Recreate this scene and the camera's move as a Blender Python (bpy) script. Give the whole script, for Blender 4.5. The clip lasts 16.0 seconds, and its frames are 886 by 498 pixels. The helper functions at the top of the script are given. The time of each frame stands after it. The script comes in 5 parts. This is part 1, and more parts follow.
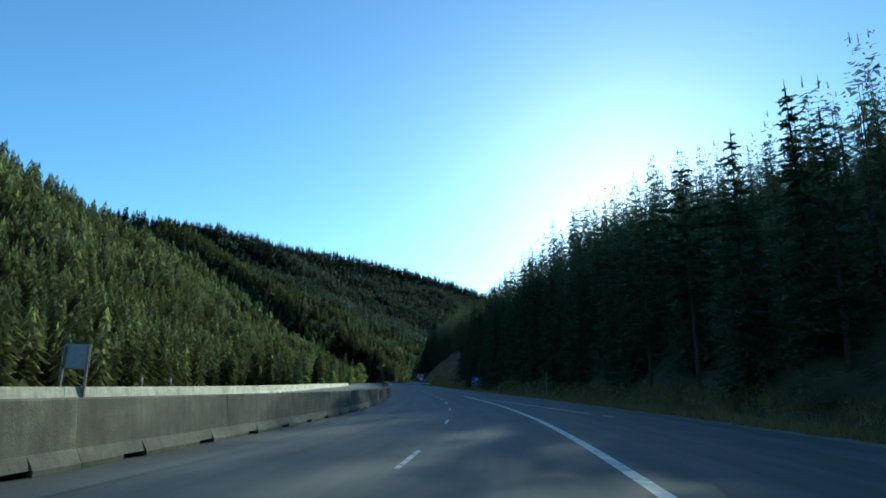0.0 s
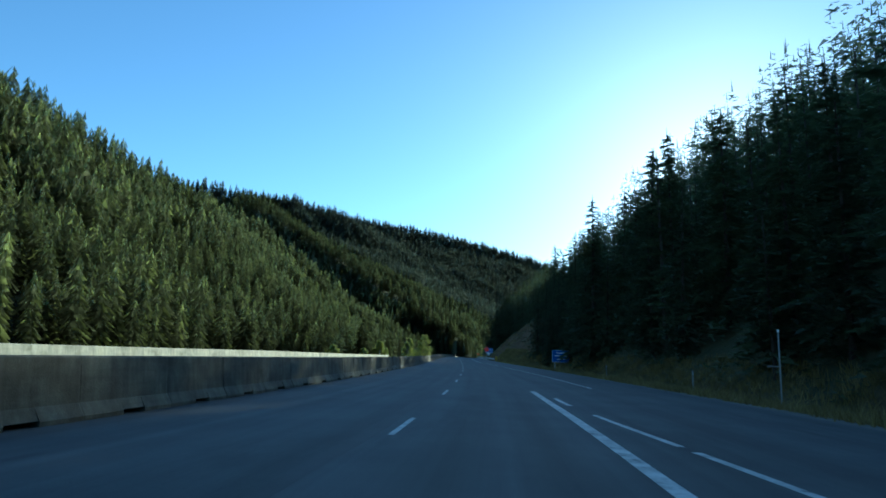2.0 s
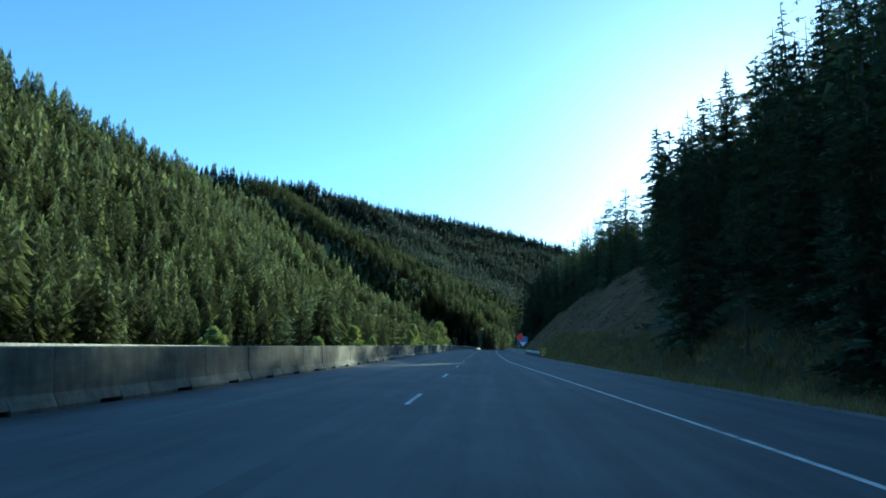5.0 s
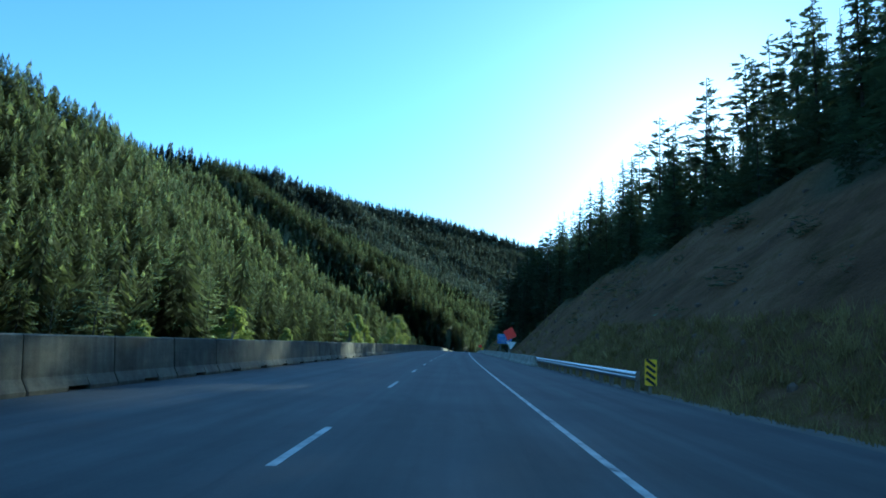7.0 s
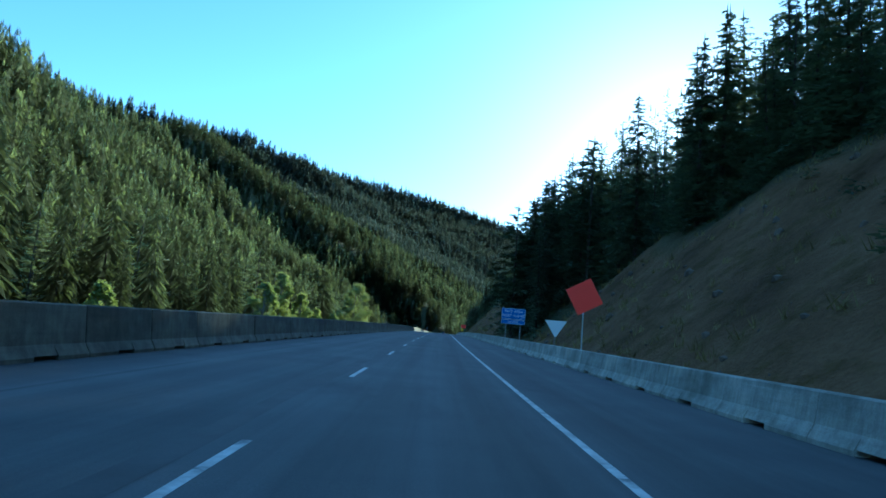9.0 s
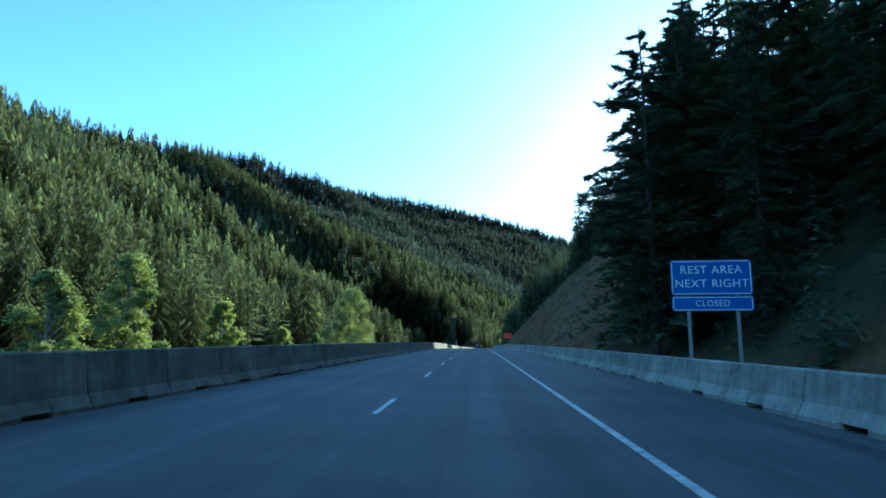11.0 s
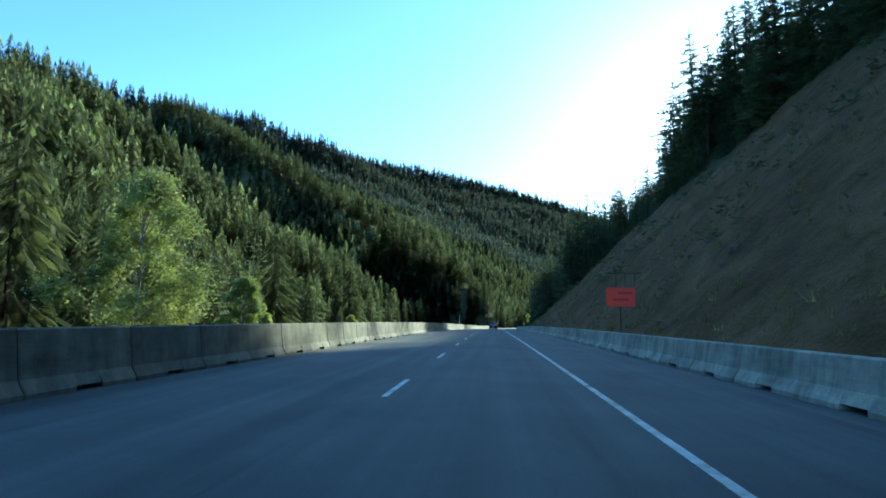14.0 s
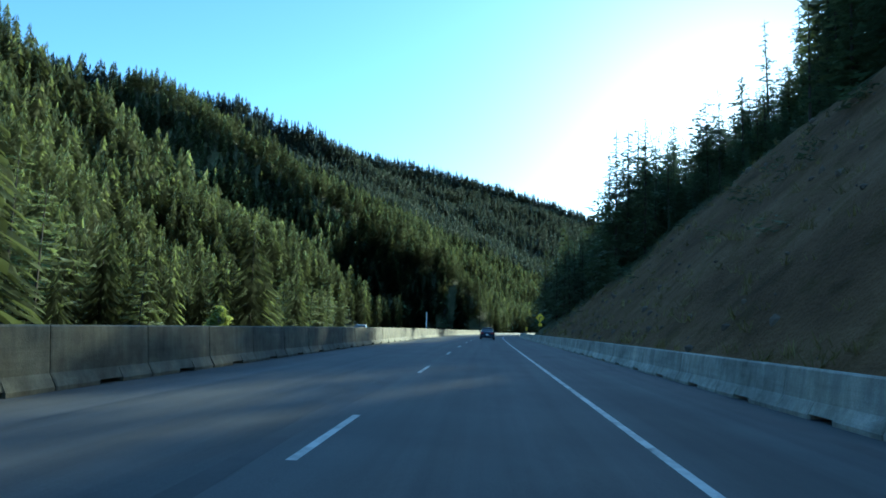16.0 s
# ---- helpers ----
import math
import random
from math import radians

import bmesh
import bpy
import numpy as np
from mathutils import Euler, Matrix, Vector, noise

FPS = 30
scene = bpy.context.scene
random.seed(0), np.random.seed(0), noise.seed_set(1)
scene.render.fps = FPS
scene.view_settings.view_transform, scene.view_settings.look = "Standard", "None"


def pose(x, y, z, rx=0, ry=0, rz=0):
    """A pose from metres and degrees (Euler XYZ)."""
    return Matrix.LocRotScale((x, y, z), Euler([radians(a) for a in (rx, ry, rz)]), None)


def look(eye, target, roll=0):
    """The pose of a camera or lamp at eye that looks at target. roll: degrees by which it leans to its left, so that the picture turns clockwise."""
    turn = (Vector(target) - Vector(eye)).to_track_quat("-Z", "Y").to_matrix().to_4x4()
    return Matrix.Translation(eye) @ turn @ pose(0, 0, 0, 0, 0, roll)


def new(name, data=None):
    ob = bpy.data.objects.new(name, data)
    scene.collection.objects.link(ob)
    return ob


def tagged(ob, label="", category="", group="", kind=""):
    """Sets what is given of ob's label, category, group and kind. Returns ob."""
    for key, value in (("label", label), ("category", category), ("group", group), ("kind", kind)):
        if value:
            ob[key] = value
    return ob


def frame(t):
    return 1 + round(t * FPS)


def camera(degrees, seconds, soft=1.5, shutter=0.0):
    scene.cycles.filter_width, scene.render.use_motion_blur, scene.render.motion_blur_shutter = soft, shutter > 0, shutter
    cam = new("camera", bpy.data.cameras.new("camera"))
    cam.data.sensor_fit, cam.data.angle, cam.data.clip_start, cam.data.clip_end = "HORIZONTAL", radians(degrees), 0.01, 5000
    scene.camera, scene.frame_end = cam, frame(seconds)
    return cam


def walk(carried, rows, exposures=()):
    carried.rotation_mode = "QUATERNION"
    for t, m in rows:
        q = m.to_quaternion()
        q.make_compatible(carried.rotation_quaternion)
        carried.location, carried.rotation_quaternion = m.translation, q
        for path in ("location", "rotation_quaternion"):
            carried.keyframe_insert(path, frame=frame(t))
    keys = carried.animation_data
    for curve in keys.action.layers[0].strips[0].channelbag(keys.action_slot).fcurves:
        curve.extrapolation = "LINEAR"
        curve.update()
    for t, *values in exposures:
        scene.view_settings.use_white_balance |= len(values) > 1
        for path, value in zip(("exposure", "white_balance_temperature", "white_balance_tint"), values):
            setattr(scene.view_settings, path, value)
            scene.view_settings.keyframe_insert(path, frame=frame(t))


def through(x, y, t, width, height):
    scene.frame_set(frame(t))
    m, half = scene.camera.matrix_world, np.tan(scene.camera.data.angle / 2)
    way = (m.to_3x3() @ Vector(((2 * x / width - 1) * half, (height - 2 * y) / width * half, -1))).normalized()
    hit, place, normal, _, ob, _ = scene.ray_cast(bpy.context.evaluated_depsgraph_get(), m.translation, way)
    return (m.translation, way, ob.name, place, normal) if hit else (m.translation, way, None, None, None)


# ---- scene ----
cam = camera(71.0, 16.0, soft=1.7)
EYE = 1.317
# seconds, x, y, height over the first road point, yaw to the left, pitch, lean to the right
ROWS = [
    (0, 0.000, 0.000, 0.000, -0.078, 12.707, -0.537),
    (0.5, 1.263, 12.661, 0.014, 2.129, 12.119, -0.914),
    (1, 2.020, 25.442, 0.055, 3.874, 11.131, -2.257),
    (1.5, 2.302, 38.322, 0.120, 5.817, 10.507, -2.057),
    (2, 2.171, 51.284, 0.209, 6.963, 10.383, -2.233),
    (2.5, 1.712, 64.319, 0.319, 7.709, 10.422, -1.619),
    (3, 1.015, 77.424, 0.449, 8.400, 10.571, -0.998),
    (3.5, 0.148, 90.598, 0.597, 9.397, 10.332, -1.178),
    (5.8, -5.207, 152.124, 1.453, 9.180, 9.484, -1.980),
    (6, -5.750, 157.547, 1.538, 8.664, 9.578, -1.821),
    (6.5, -7.138, 171.158, 1.754, 7.753, 9.972, -2.316),
    (7, -8.549, 184.846, 1.976, 6.649, 9.687, -3.171),
    (7.5, -9.959, 198.615, 2.201, 5.776, 9.472, -4.591),
    (8, -11.349, 212.466, 2.428, 5.223, 9.106, -5.655),
    (8.5, -12.707, 226.401, 2.654, 4.789, 8.599, -5.761),
    (8.7, -13.238, 231.998, 2.744, 4.641, 8.302, -5.455),
    (10.8, -18.388, 291.582, 3.643, 5.679, 7.452, -0.402),
    (11, -18.843, 297.333, 3.721, 7.361, 8.992, -0.027),
    (11.5, -19.962, 311.768, 3.909, 9.782, 10.794, 1.683),
    (12, -21.063, 326.285, 4.084, 9.718, 9.371, 2.889),
    (12.5, -22.156, 340.883, 4.245, 9.705, 7.991, 2.748),
    (13, -23.252, 355.560, 4.389, 9.397, 7.450, 1.429),
    (13.5, -24.362, 370.316, 4.515, 9.042, 6.957, 0.140),
    (14, -25.490, 385.151, 4.621, 8.798, 6.738, -0.637),
    (14.5, -26.637, 400.064, 4.706, 8.695, 6.641, -0.757),
    (15, -27.795, 415.057, 4.767, 8.382, 6.574, -1.335),
    (15.5, -28.953, 430.129, 4.803, 8.198, 6.735, -1.473),
    (16, -30.094, 445.283, 4.811, 8.131, 6.931, -1.995),
]
walk(cam, [(t, pose(x, y, z + EYE, 90 + pitch, roll, yaw)) for t, x, y, z, yaw, pitch, roll in ROWS],
     exposures=[(0.0, 0.28, 4890, -14), (3.5, 0.63, 4890, -14), (7.0, 0.93, 4540, -14), (8.5, 1.03, 4540, -14), (11.0, 1.28, 4660, -14), (11.6, 1.10, 4520, -14), (12.5, 1.10, 4570, -14), (14.0, 1.23, 4890, -14), (15.4, 1.28, 4890, -14), (16.0, 1.08, 4890, -14)])

# ---------------------------------------------------------------- light
SUN_AZ, SUN_EL = 17.1, 16.9
world = bpy.data.worlds.new("sky")
scene.world = world
world.use_nodes = True
wn = world.node_tree.nodes
sky = wn.new("ShaderNodeTexSky")
sky.sky_type = "NISHITA"
sky.sun_disc = False
sky.sun_elevation, sky.sun_rotation = radians(SUN_EL), radians(SUN_AZ)
sky.altitude, sky.air_density, sky.dust_density, sky.ozone_density = 1000.0, 1.0, 0.55, 2.5
wn["Background"].inputs["Strength"].default_value = 0.15
world.node_tree.links.new(sky.outputs["Color"], wn["Background"].inputs["Color"])
sun_data = bpy.data.lights.new("sun", "SUN")
sun_data.energy, sun_data.angle, sun_data.color = 5.0, radians(0.53), (1.0, 0.84, 0.56)
sun = new("sun", sun_data)
_d = Vector((math.sin(radians(SUN_AZ)) * math.cos(radians(SUN_EL)), math.cos(radians(SUN_AZ)) * math.cos(radians(SUN_EL)), math.sin(radians(SUN_EL))))
sun.matrix_world = look(tuple(_d * 500), (0, 0, 0))


# ---------------------------------------------------------------- materials
def material(name, build):
    m = bpy.data.materials.new(name)
    m.use_nodes = True
    nt = m.node_tree
    bsdf = nt.nodes["Principled BSDF"]
    build(nt, bsdf)
    return m


def coords(nt, scale, kind="Object"):
    tc = nt.nodes.new("ShaderNodeTexCoord")
    mp = nt.nodes.new("ShaderNodeMapping")
    mp.inputs["Scale"].default_value = scale if isinstance(scale, tuple) else (scale,) * 3
    nt.links.new(tc.outputs[kind], mp.inputs["Vector"])
    return mp.outputs["Vector"]


def noise_tex(nt, vec, scale, detail=4.0, rough=0.6):
    n = nt.nodes.new("ShaderNodeTexNoise")
    n.inputs["Scale"].default_value, n.inputs["Detail"].default_value, n.inputs["Roughness"].default_value = scale, detail, rough
    nt.links.new(vec, n.inputs["Vector"])
    return n.outputs["Fac"]


def ramp(nt, fac, stops):
    r = nt.nodes.new("ShaderNodeValToRGB")
    els = r.color_ramp.elements
    while len(els) < len(stops):
        els.new(0.5)
    for e, (p, c) in zip(els, stops):
        e.position, e.color = p, (*c, 1.0)
    nt.links.new(fac, r.inputs["Fac"])
    return r.outputs["Color"]


def mix(nt, fac, a, b, mode="MIX"):
    x = nt.nodes.new("ShaderNodeMix")
    x.data_type, x.blend_type = "RGBA", mode
    for socket, v in ((x.inputs[0], fac), (x.inputs[6], a), (x.inputs[7], b)):
        if isinstance(v, (int, float)):
            socket.default_value = v
        elif isinstance(v, tuple):
            socket.default_value = (*v, 1.0)
        else:
            nt.links.new(v, socket)
    return x.outputs[2]


def bump(nt, bsdf, height, strength, distance):
    b = nt.nodes.new("ShaderNodeBump")
    b.inputs["Strength"].default_value, b.inputs["Distance"].default_value = strength, distance
    nt.links.new(height, b.inputs["Height"])
    nt.links.new(b.outputs["Normal"], bsdf.inputs["Normal"])


def surface(stops, scale, rough=0.85, fine=None, metal=0.0, depth=0.004, spread=0.0, kind="Object"):
    """A mottled surface: colours by coarse noise, fine noise over them, fine relief."""
    def build(nt, bsdf):
        v = coords(nt, 1.0, kind)
        c = ramp(nt, noise_tex(nt, v, scale, 5), stops)
        f = noise_tex(nt, v, fine or scale * 12, 3)
        c = mix(nt, 0.35, c, ramp(nt, f, [(0.3, (0.35,) * 3), (0.7, (0.65,) * 3)]), "OVERLAY")
        if spread:
            info = nt.nodes.new("ShaderNodeObjectInfo")
            c = mix(nt, spread, c, ramp(nt, info.outputs["Random"], [(0.0, (0.25,) * 3), (1.0, (0.75,) * 3)]), "OVERLAY")
        nt.links.new(c, bsdf.inputs["Base Color"])
        bsdf.inputs["Roughness"].default_value, bsdf.inputs["Metallic"].default_value = rough, metal
        bump(nt, bsdf, f, 0.5, depth)
    return build


def foliage(dark, light, yellow, through=0.3, patch=0.05, fleck=0.5, gaps=0.0):
    """Leaves or needle sprays: part of the light goes through them, and part between the needles."""
    def build(nt, bsdf):
        v = coords(nt, 1.0)
        big = noise_tex(nt, v, patch, 3)
        geo = nt.nodes.new("ShaderNodeNewGeometry")
        att = nt.nodes.new("ShaderNodeAttribute")
        att.attribute_name = "tint"
        c = ramp(nt, att.outputs["Fac"], [(0.0, dark), (0.6, light), (1.0, yellow)])
        c = mix(nt, 0.5, c, ramp(nt, big, [(0.35, (0.3,) * 3), (0.65, (0.7,) * 3)]), "OVERLAY")
        c = mix(nt, fleck, c, ramp(nt, geo.outputs["Random Per Island"], [(0.0, (0.3,) * 3), (1.0, (0.7,) * 3)]), "OVERLAY")
        nt.links.new(c, bsdf.inputs["Base Color"])
        bsdf.inputs["Roughness"].default_value = 0.75
        bsdf.inputs["Specular IOR Level"].default_value = 0.25
        tr = nt.nodes.new("ShaderNodeBsdfTranslucent")
        ms = nt.nodes.new("ShaderNodeMixShader")
        ms.inputs[0].default_value = through
        nt.links.new(mix(nt, 1.0, c, (1.15, 1.2, 0.7), "MULTIPLY"), tr.inputs["Color"])
        nt.links.new(bsdf.outputs[0], ms.inputs[1])
        nt.links.new(tr.outputs[0], ms.inputs[2])
        out = ms.outputs[0]
        if gaps:
            clear = nt.nodes.new("ShaderNodeBsdfTransparent")
            m2 = nt.nodes.new("ShaderNodeMixShader")
            m2.inputs[0].default_value = gaps
            nt.links.new(out, m2.inputs[1])
            nt.links.new(clear.outputs[0], m2.inputs[2])
            out = m2.outputs[0]
        nt.links.new(out, nt.nodes["Material Output"].inputs["Surface"])
    return build


def plain(color, rough=0.5, metal=0.0):
    def build(nt, bsdf):
        f = noise_tex(nt, coords(nt, 1.0), 9.0, 4)
        nt.links.new(mix(nt, 0.12, color, ramp(nt, f, [(0.3, (0.2,) * 3), (0.7, (0.8,) * 3)]), "OVERLAY"), bsdf.inputs["Base Color"])
        bsdf.inputs["Roughness"].default_value, bsdf.inputs["Metallic"].default_value = rough, metal
    return build


def asphalt_nodes(nt, bsdf, base=((0.3, (0.048, 0.050, 0.052)), (0.7, (0.082, 0.082, 0.081)))):
    v = coords(nt, 1.0)
    c = ramp(nt, noise_tex(nt, v, 0.35, 5), list(base))
    att = nt.nodes.new("ShaderNodeAttribute")
    att.attribute_name = "across"
    # streaks, wheel tracks and seams that follow the road
    lane = nt.nodes.new("ShaderNodeCombineXYZ")
    length = nt.nodes.new("ShaderNodeAttribute")
    length.attribute_name = "along"
    nt.links.new(att.outputs["Fac"], lane.inputs[0])
    nt.links.new(length.outputs["Fac"], lane.inputs[1])
    mp = nt.nodes.new("ShaderNodeMapping")
    mp.inputs["Scale"].default_value = (1.6, 0.025, 1.0)
    nt.links.new(lane.outputs[0], mp.inputs["Vector"])
    c = mix(nt, 0.7, c, ramp(nt, noise_tex(nt, mp.outputs[0], 1.0, 5), [(0.35, (0.30,) * 3), (0.65, (0.66,) * 3)]), "OVERLAY")
    wave = nt.nodes.new("ShaderNodeMath")
    wave.operation = "MULTIPLY_ADD"
    wave.inputs[1].default_value, wave.inputs[2].default_value = 3.4, 0.0
    nt.links.new(att.outputs["Fac"], wave.inputs[0])
    cosine = nt.nodes.new("ShaderNodeMath")
    cosine.operation = "COSINE"
    nt.links.new(wave.outputs[0], cosine.inputs[0])
    tracks = nt.nodes.new("ShaderNodeMath")
    tracks.operation = "MULTIPLY_ADD"
    tracks.inputs[1].default_value, tracks.inputs[2].default_value = 0.5, 0.5
    nt.links.new(cosine.outputs[0], tracks.inputs[0])
    c = mix(nt, 0.45, c, ramp(nt, tracks.outputs[0], [(0.1, (0.42,) * 3), (0.9, (0.56,) * 3)]), "OVERLAY")
    patches = nt.nodes.new("ShaderNodeMapping")
    patches.inputs["Scale"].default_value = (0.5, 0.12, 1.0)
    nt.links.new(lane.outputs[0], patches.inputs["Vector"])
    c = mix(nt, 0.55, c, ramp(nt, noise_tex(nt, patches.outputs[0], 1.0, 6, 0.65), [(0.36, (0.28,) * 3), (0.44, (0.5,) * 3), (0.62, (0.52,) * 3), (0.7, (0.6,) * 3)]), "OVERLAY")
    grain = noise_tex(nt, v, 60.0, 2)
    c = mix(nt, 0.5, c, ramp(nt, grain, [(0.3, (0.3,) * 3), (0.7, (0.7,) * 3)]), "OVERLAY")
    nt.links.new(c, bsdf.inputs["Base Color"])
    bsdf.inputs["Roughness"].default_value = 0.8
    bump(nt, bsdf, grain, 0.4, 0.006)


def ground_nodes(nt, bsdf):
    v = coords(nt, 1.0)
    att = nt.nodes.new("ShaderNodeAttribute")
    att.attribute_name = "bare"
    litter = ramp(nt, noise_tex(nt, v, 0.25, 6), [(0.3, (0.055, 0.058, 0.032)), (0.55, (0.095, 0.095, 0.05)), (0.75, (0.15, 0.14, 0.075))])
    dirt = ramp(nt, noise_tex(nt, v, 0.18, 8, 0.7), [(0.28, (0.075, 0.045, 0.020)), (0.5, (0.15, 0.093, 0.044)), (0.72, (0.23, 0.15, 0.078))])
    tufts = ramp(nt, noise_tex(nt, v, 0.7, 5), [(0.5, (0.5,) * 3), (0.62, (0.33, 0.36, 0.24))])
    dirt = mix(nt, 0.8, dirt, tufts, "OVERLAY")
    c = mix(nt, att.outputs["Fac"], litter, dirt)
    f = noise_tex(nt, v, 5.0, 6)
    c = mix(nt, 0.4, c, ramp(nt, f, [(0.3, (0.3,) * 3), (0.7, (0.7,) * 3)]), "OVERLAY")
    nt.links.new(c, bsdf.inputs["Base Color"])
    bsdf.inputs["Roughness"].default_value = 0.95
    bsdf.inputs["Specular IOR Level"].default_value = 0.1
    bump(nt, bsdf, f, 0.8, 0.25)


def concrete_nodes(nt, bsdf, stops=((0.3, (0.28, 0.27, 0.225)), (0.55, (0.40, 0.385, 0.325)), (0.75, (0.50, 0.48, 0.41)))):
    v = coords(nt, 1.0)
    info = nt.nodes.new("ShaderNodeObjectInfo")
    shift = nt.nodes.new("ShaderNodeVectorMath")
    shift.operation = "ADD"
    scl = nt.nodes.new("ShaderNodeVectorMath")
    scl.operation = "SCALE"
    scl.inputs[0].default_value = (37.0, 11.0, 5.0)
    nt.links.new(info.outputs["Random"], scl.inputs["Scale"])
    nt.links.new(v, shift.inputs[0])
    nt.links.new(scl.outputs[0], shift.inputs[1])
    p = shift.outputs[0]
    c = ramp(nt, noise_tex(nt, p, 1.3, 6), list(stops))
    mp = nt.nodes.new("ShaderNodeMapping")
    mp.inputs["Scale"].default_value = (5.0, 5.0, 0.35)
    nt.links.new(p, mp.inputs["Vector"])
    c = mix(nt, 0.55, c, ramp(nt, noise_tex(nt, mp.outputs[0], 1.0, 4), [(0.35, (0.3,) * 3), (0.6, (0.6,) * 3)]), "OVERLAY")
    c = mix(nt, 0.35, c, ramp(nt, info.outputs["Random"], [(0.0, (0.3,) * 3), (1.0, (0.7,) * 3)]), "OVERLAY")
    sep = nt.nodes.new("ShaderNodeSeparateXYZ")
    nt.links.new(v, sep.inputs[0])
    near = nt.nodes.new("ShaderNodeMath")
    near.operation = "PINGPONG"
    near.inputs[1].default_value = 1.525
    nt.links.new(sep.outputs[1], near.inputs[0])
    wob = nt.nodes.new("ShaderNodeMath")
    wob.operation = "MULTIPLY_ADD"
    wob.inputs[1].default_value = 0.5
    nt.links.new(noise_tex(nt, p, 3.0, 5), wob.inputs[0])
    nt.links.new(near.outputs[0], wob.inputs[2])
    c = mix(nt, 0.55, c, ramp(nt, wob.outputs[0], [(0.16, (0.22,) * 3), (0.30, (0.5,) * 3)]), "OVERLAY")
    # damp grime in broad blotches, pale scuffs where wheels have rubbed along the face
    blotch = nt.nodes.new("ShaderNodeMapping")
    blotch.inputs["Scale"].default_value = (0.7, 0.55, 1.1)
    nt.links.new(p, blotch.inputs["Vector"])
    c = mix(nt, 0.75, c, ramp(nt, noise_tex(nt, blotch.outputs[0], 1.0, 7, 0.62), [(0.34, (0.24, 0.25, 0.22)), (0.5, (0.5,) * 3), (0.66, (0.64, 0.62, 0.56))]), "OVERLAY")
    scuff = nt.nodes.new("ShaderNodeMapping")
    scuff.inputs["Scale"].default_value = (6.0, 0.35, 9.0)
    nt.links.new(p, scuff.inputs["Vector"])
    c = mix(nt, 0.5, c, ramp(nt, noise_tex(nt, scuff.outputs[0], 1.0, 5, 0.6), [(0.3, (0.34,) * 3), (0.5, (0.5,) * 3), (0.62, (0.5,) * 3), (0.72, (0.72,) * 3)]), "OVERLAY")
    f = noise_tex(nt, p, 28.0, 4)
    c = mix(nt, 0.3, c, ramp(nt, f, [(0.3, (0.3,) * 3), (0.7, (0.7,) * 3)]), "OVERLAY")
    nt.links.new(c, bsdf.inputs["Base Color"])
    bsdf.inputs["Roughness"].default_value = 0.85
    bump(nt, bsdf, f, 0.7, 0.012)


ASPHALT = material("asphalt", asphalt_nodes)
SEAL = material("joint sealer", surface([(0.35, (0.022, 0.022, 0.023)), (0.65, (0.045, 0.045, 0.046))], 0.8, 0.7, 20.0))
GROUND = material("ground", ground_nodes)
CONCRETE = material("concrete", concrete_nodes)
# concrete again, its colour darkened for the shade along the median
SHADED_CONCRETE = material("shaded concrete", lambda nt, bsdf: concrete_nodes(nt, bsdf, ((0.3, (0.085, 0.077, 0.053)), (0.55, (0.155, 0.142, 0.10)), (0.75, (0.225, 0.208, 0.15)))))
# concrete again, lightened and warmed: sun on the outer barrier, in the colour
SUNLIT_CONCRETE = material("pale concrete", lambda nt, bsdf: concrete_nodes(nt, bsdf, ((0.3, (0.40, 0.385, 0.31)), (0.55, (0.52, 0.50, 0.41)), (0.75, (0.60, 0.58, 0.48)))))
PAINT = material("road paint", surface([(0.30, (0.10, 0.10, 0.10)), (0.40, (0.40, 0.40, 0.38)), (0.6, (0.62, 0.62, 0.59))], 2.6, 0.7, 14.0))
GRAVEL = material("gravel", surface([(0.3, (0.10, 0.09, 0.075)), (0.7, (0.20, 0.185, 0.16))], 0.6, 0.95, 9.0, depth=0.03))
NEEDLES = material("needles", foliage((0.160, 0.190, 0.118), (0.285, 0.335, 0.205), (0.38, 0.415, 0.255), 0.55, 0.03, 0.22, 0.3))
# bluish, dimmed colour stands for haze and backlight on the far ridges
NEEDLES_HAZE = material("far needles tinted by haze", foliage((0.095, 0.135, 0.132), (0.155, 0.200, 0.186), (0.20, 0.24, 0.215), 0.2, 0.02, 0.25, 0.15))
# the same needles darker: shade of the right-hand slope put into the colour
NEEDLES_SHADED = material("shaded needles", foliage((0.075, 0.100, 0.074), (0.125, 0.155, 0.10), (0.17, 0.19, 0.115), 0.35, 0.12, 0.5, 0.1))
LEAVES = material("leaves", foliage((0.17, 0.205, 0.07), (0.29, 0.325, 0.12), (0.40, 0.41, 0.17), 0.5, 0.6, 0.4, 0.1))
BARK = material("bark", surface([(0.3, (0.03, 0.024, 0.018)), (0.7, (0.07, 0.056, 0.042))], 2.5, 0.95, 14.0, depth=0.02))
PALE_BARK = material("pale bark", surface([(0.3, (0.12, 0.115, 0.10)), (0.7, (0.25, 0.24, 0.21))], 2.5, 0.9, 14.0, depth=0.01))
DRY_GRASS = material("dry grass", foliage((0.14, 0.11, 0.045), (0.27, 0.21, 0.09), (0.38, 0.31, 0.15), 0.35, 0.4))
STEEL = material("galvanised steel", surface([(0.3, (0.42, 0.43, 0.44)), (0.7, (0.58, 0.59, 0.60))], 3.0, 0.42, 30.0, 0.85, 0.002))
POST_GREY = material("grey post", surface([(0.3, (0.26, 0.26, 0.25)), (0.7, (0.36, 0.36, 0.34))], 3.0, 0.6, 30.0, 0.3, 0.002))
WOOD = material("weathered post", surface([(0.3, (0.16, 0.13, 0.10)), (0.7, (0.28, 0.24, 0.19))], 4.0, 0.9, 40.0, depth=0.004))
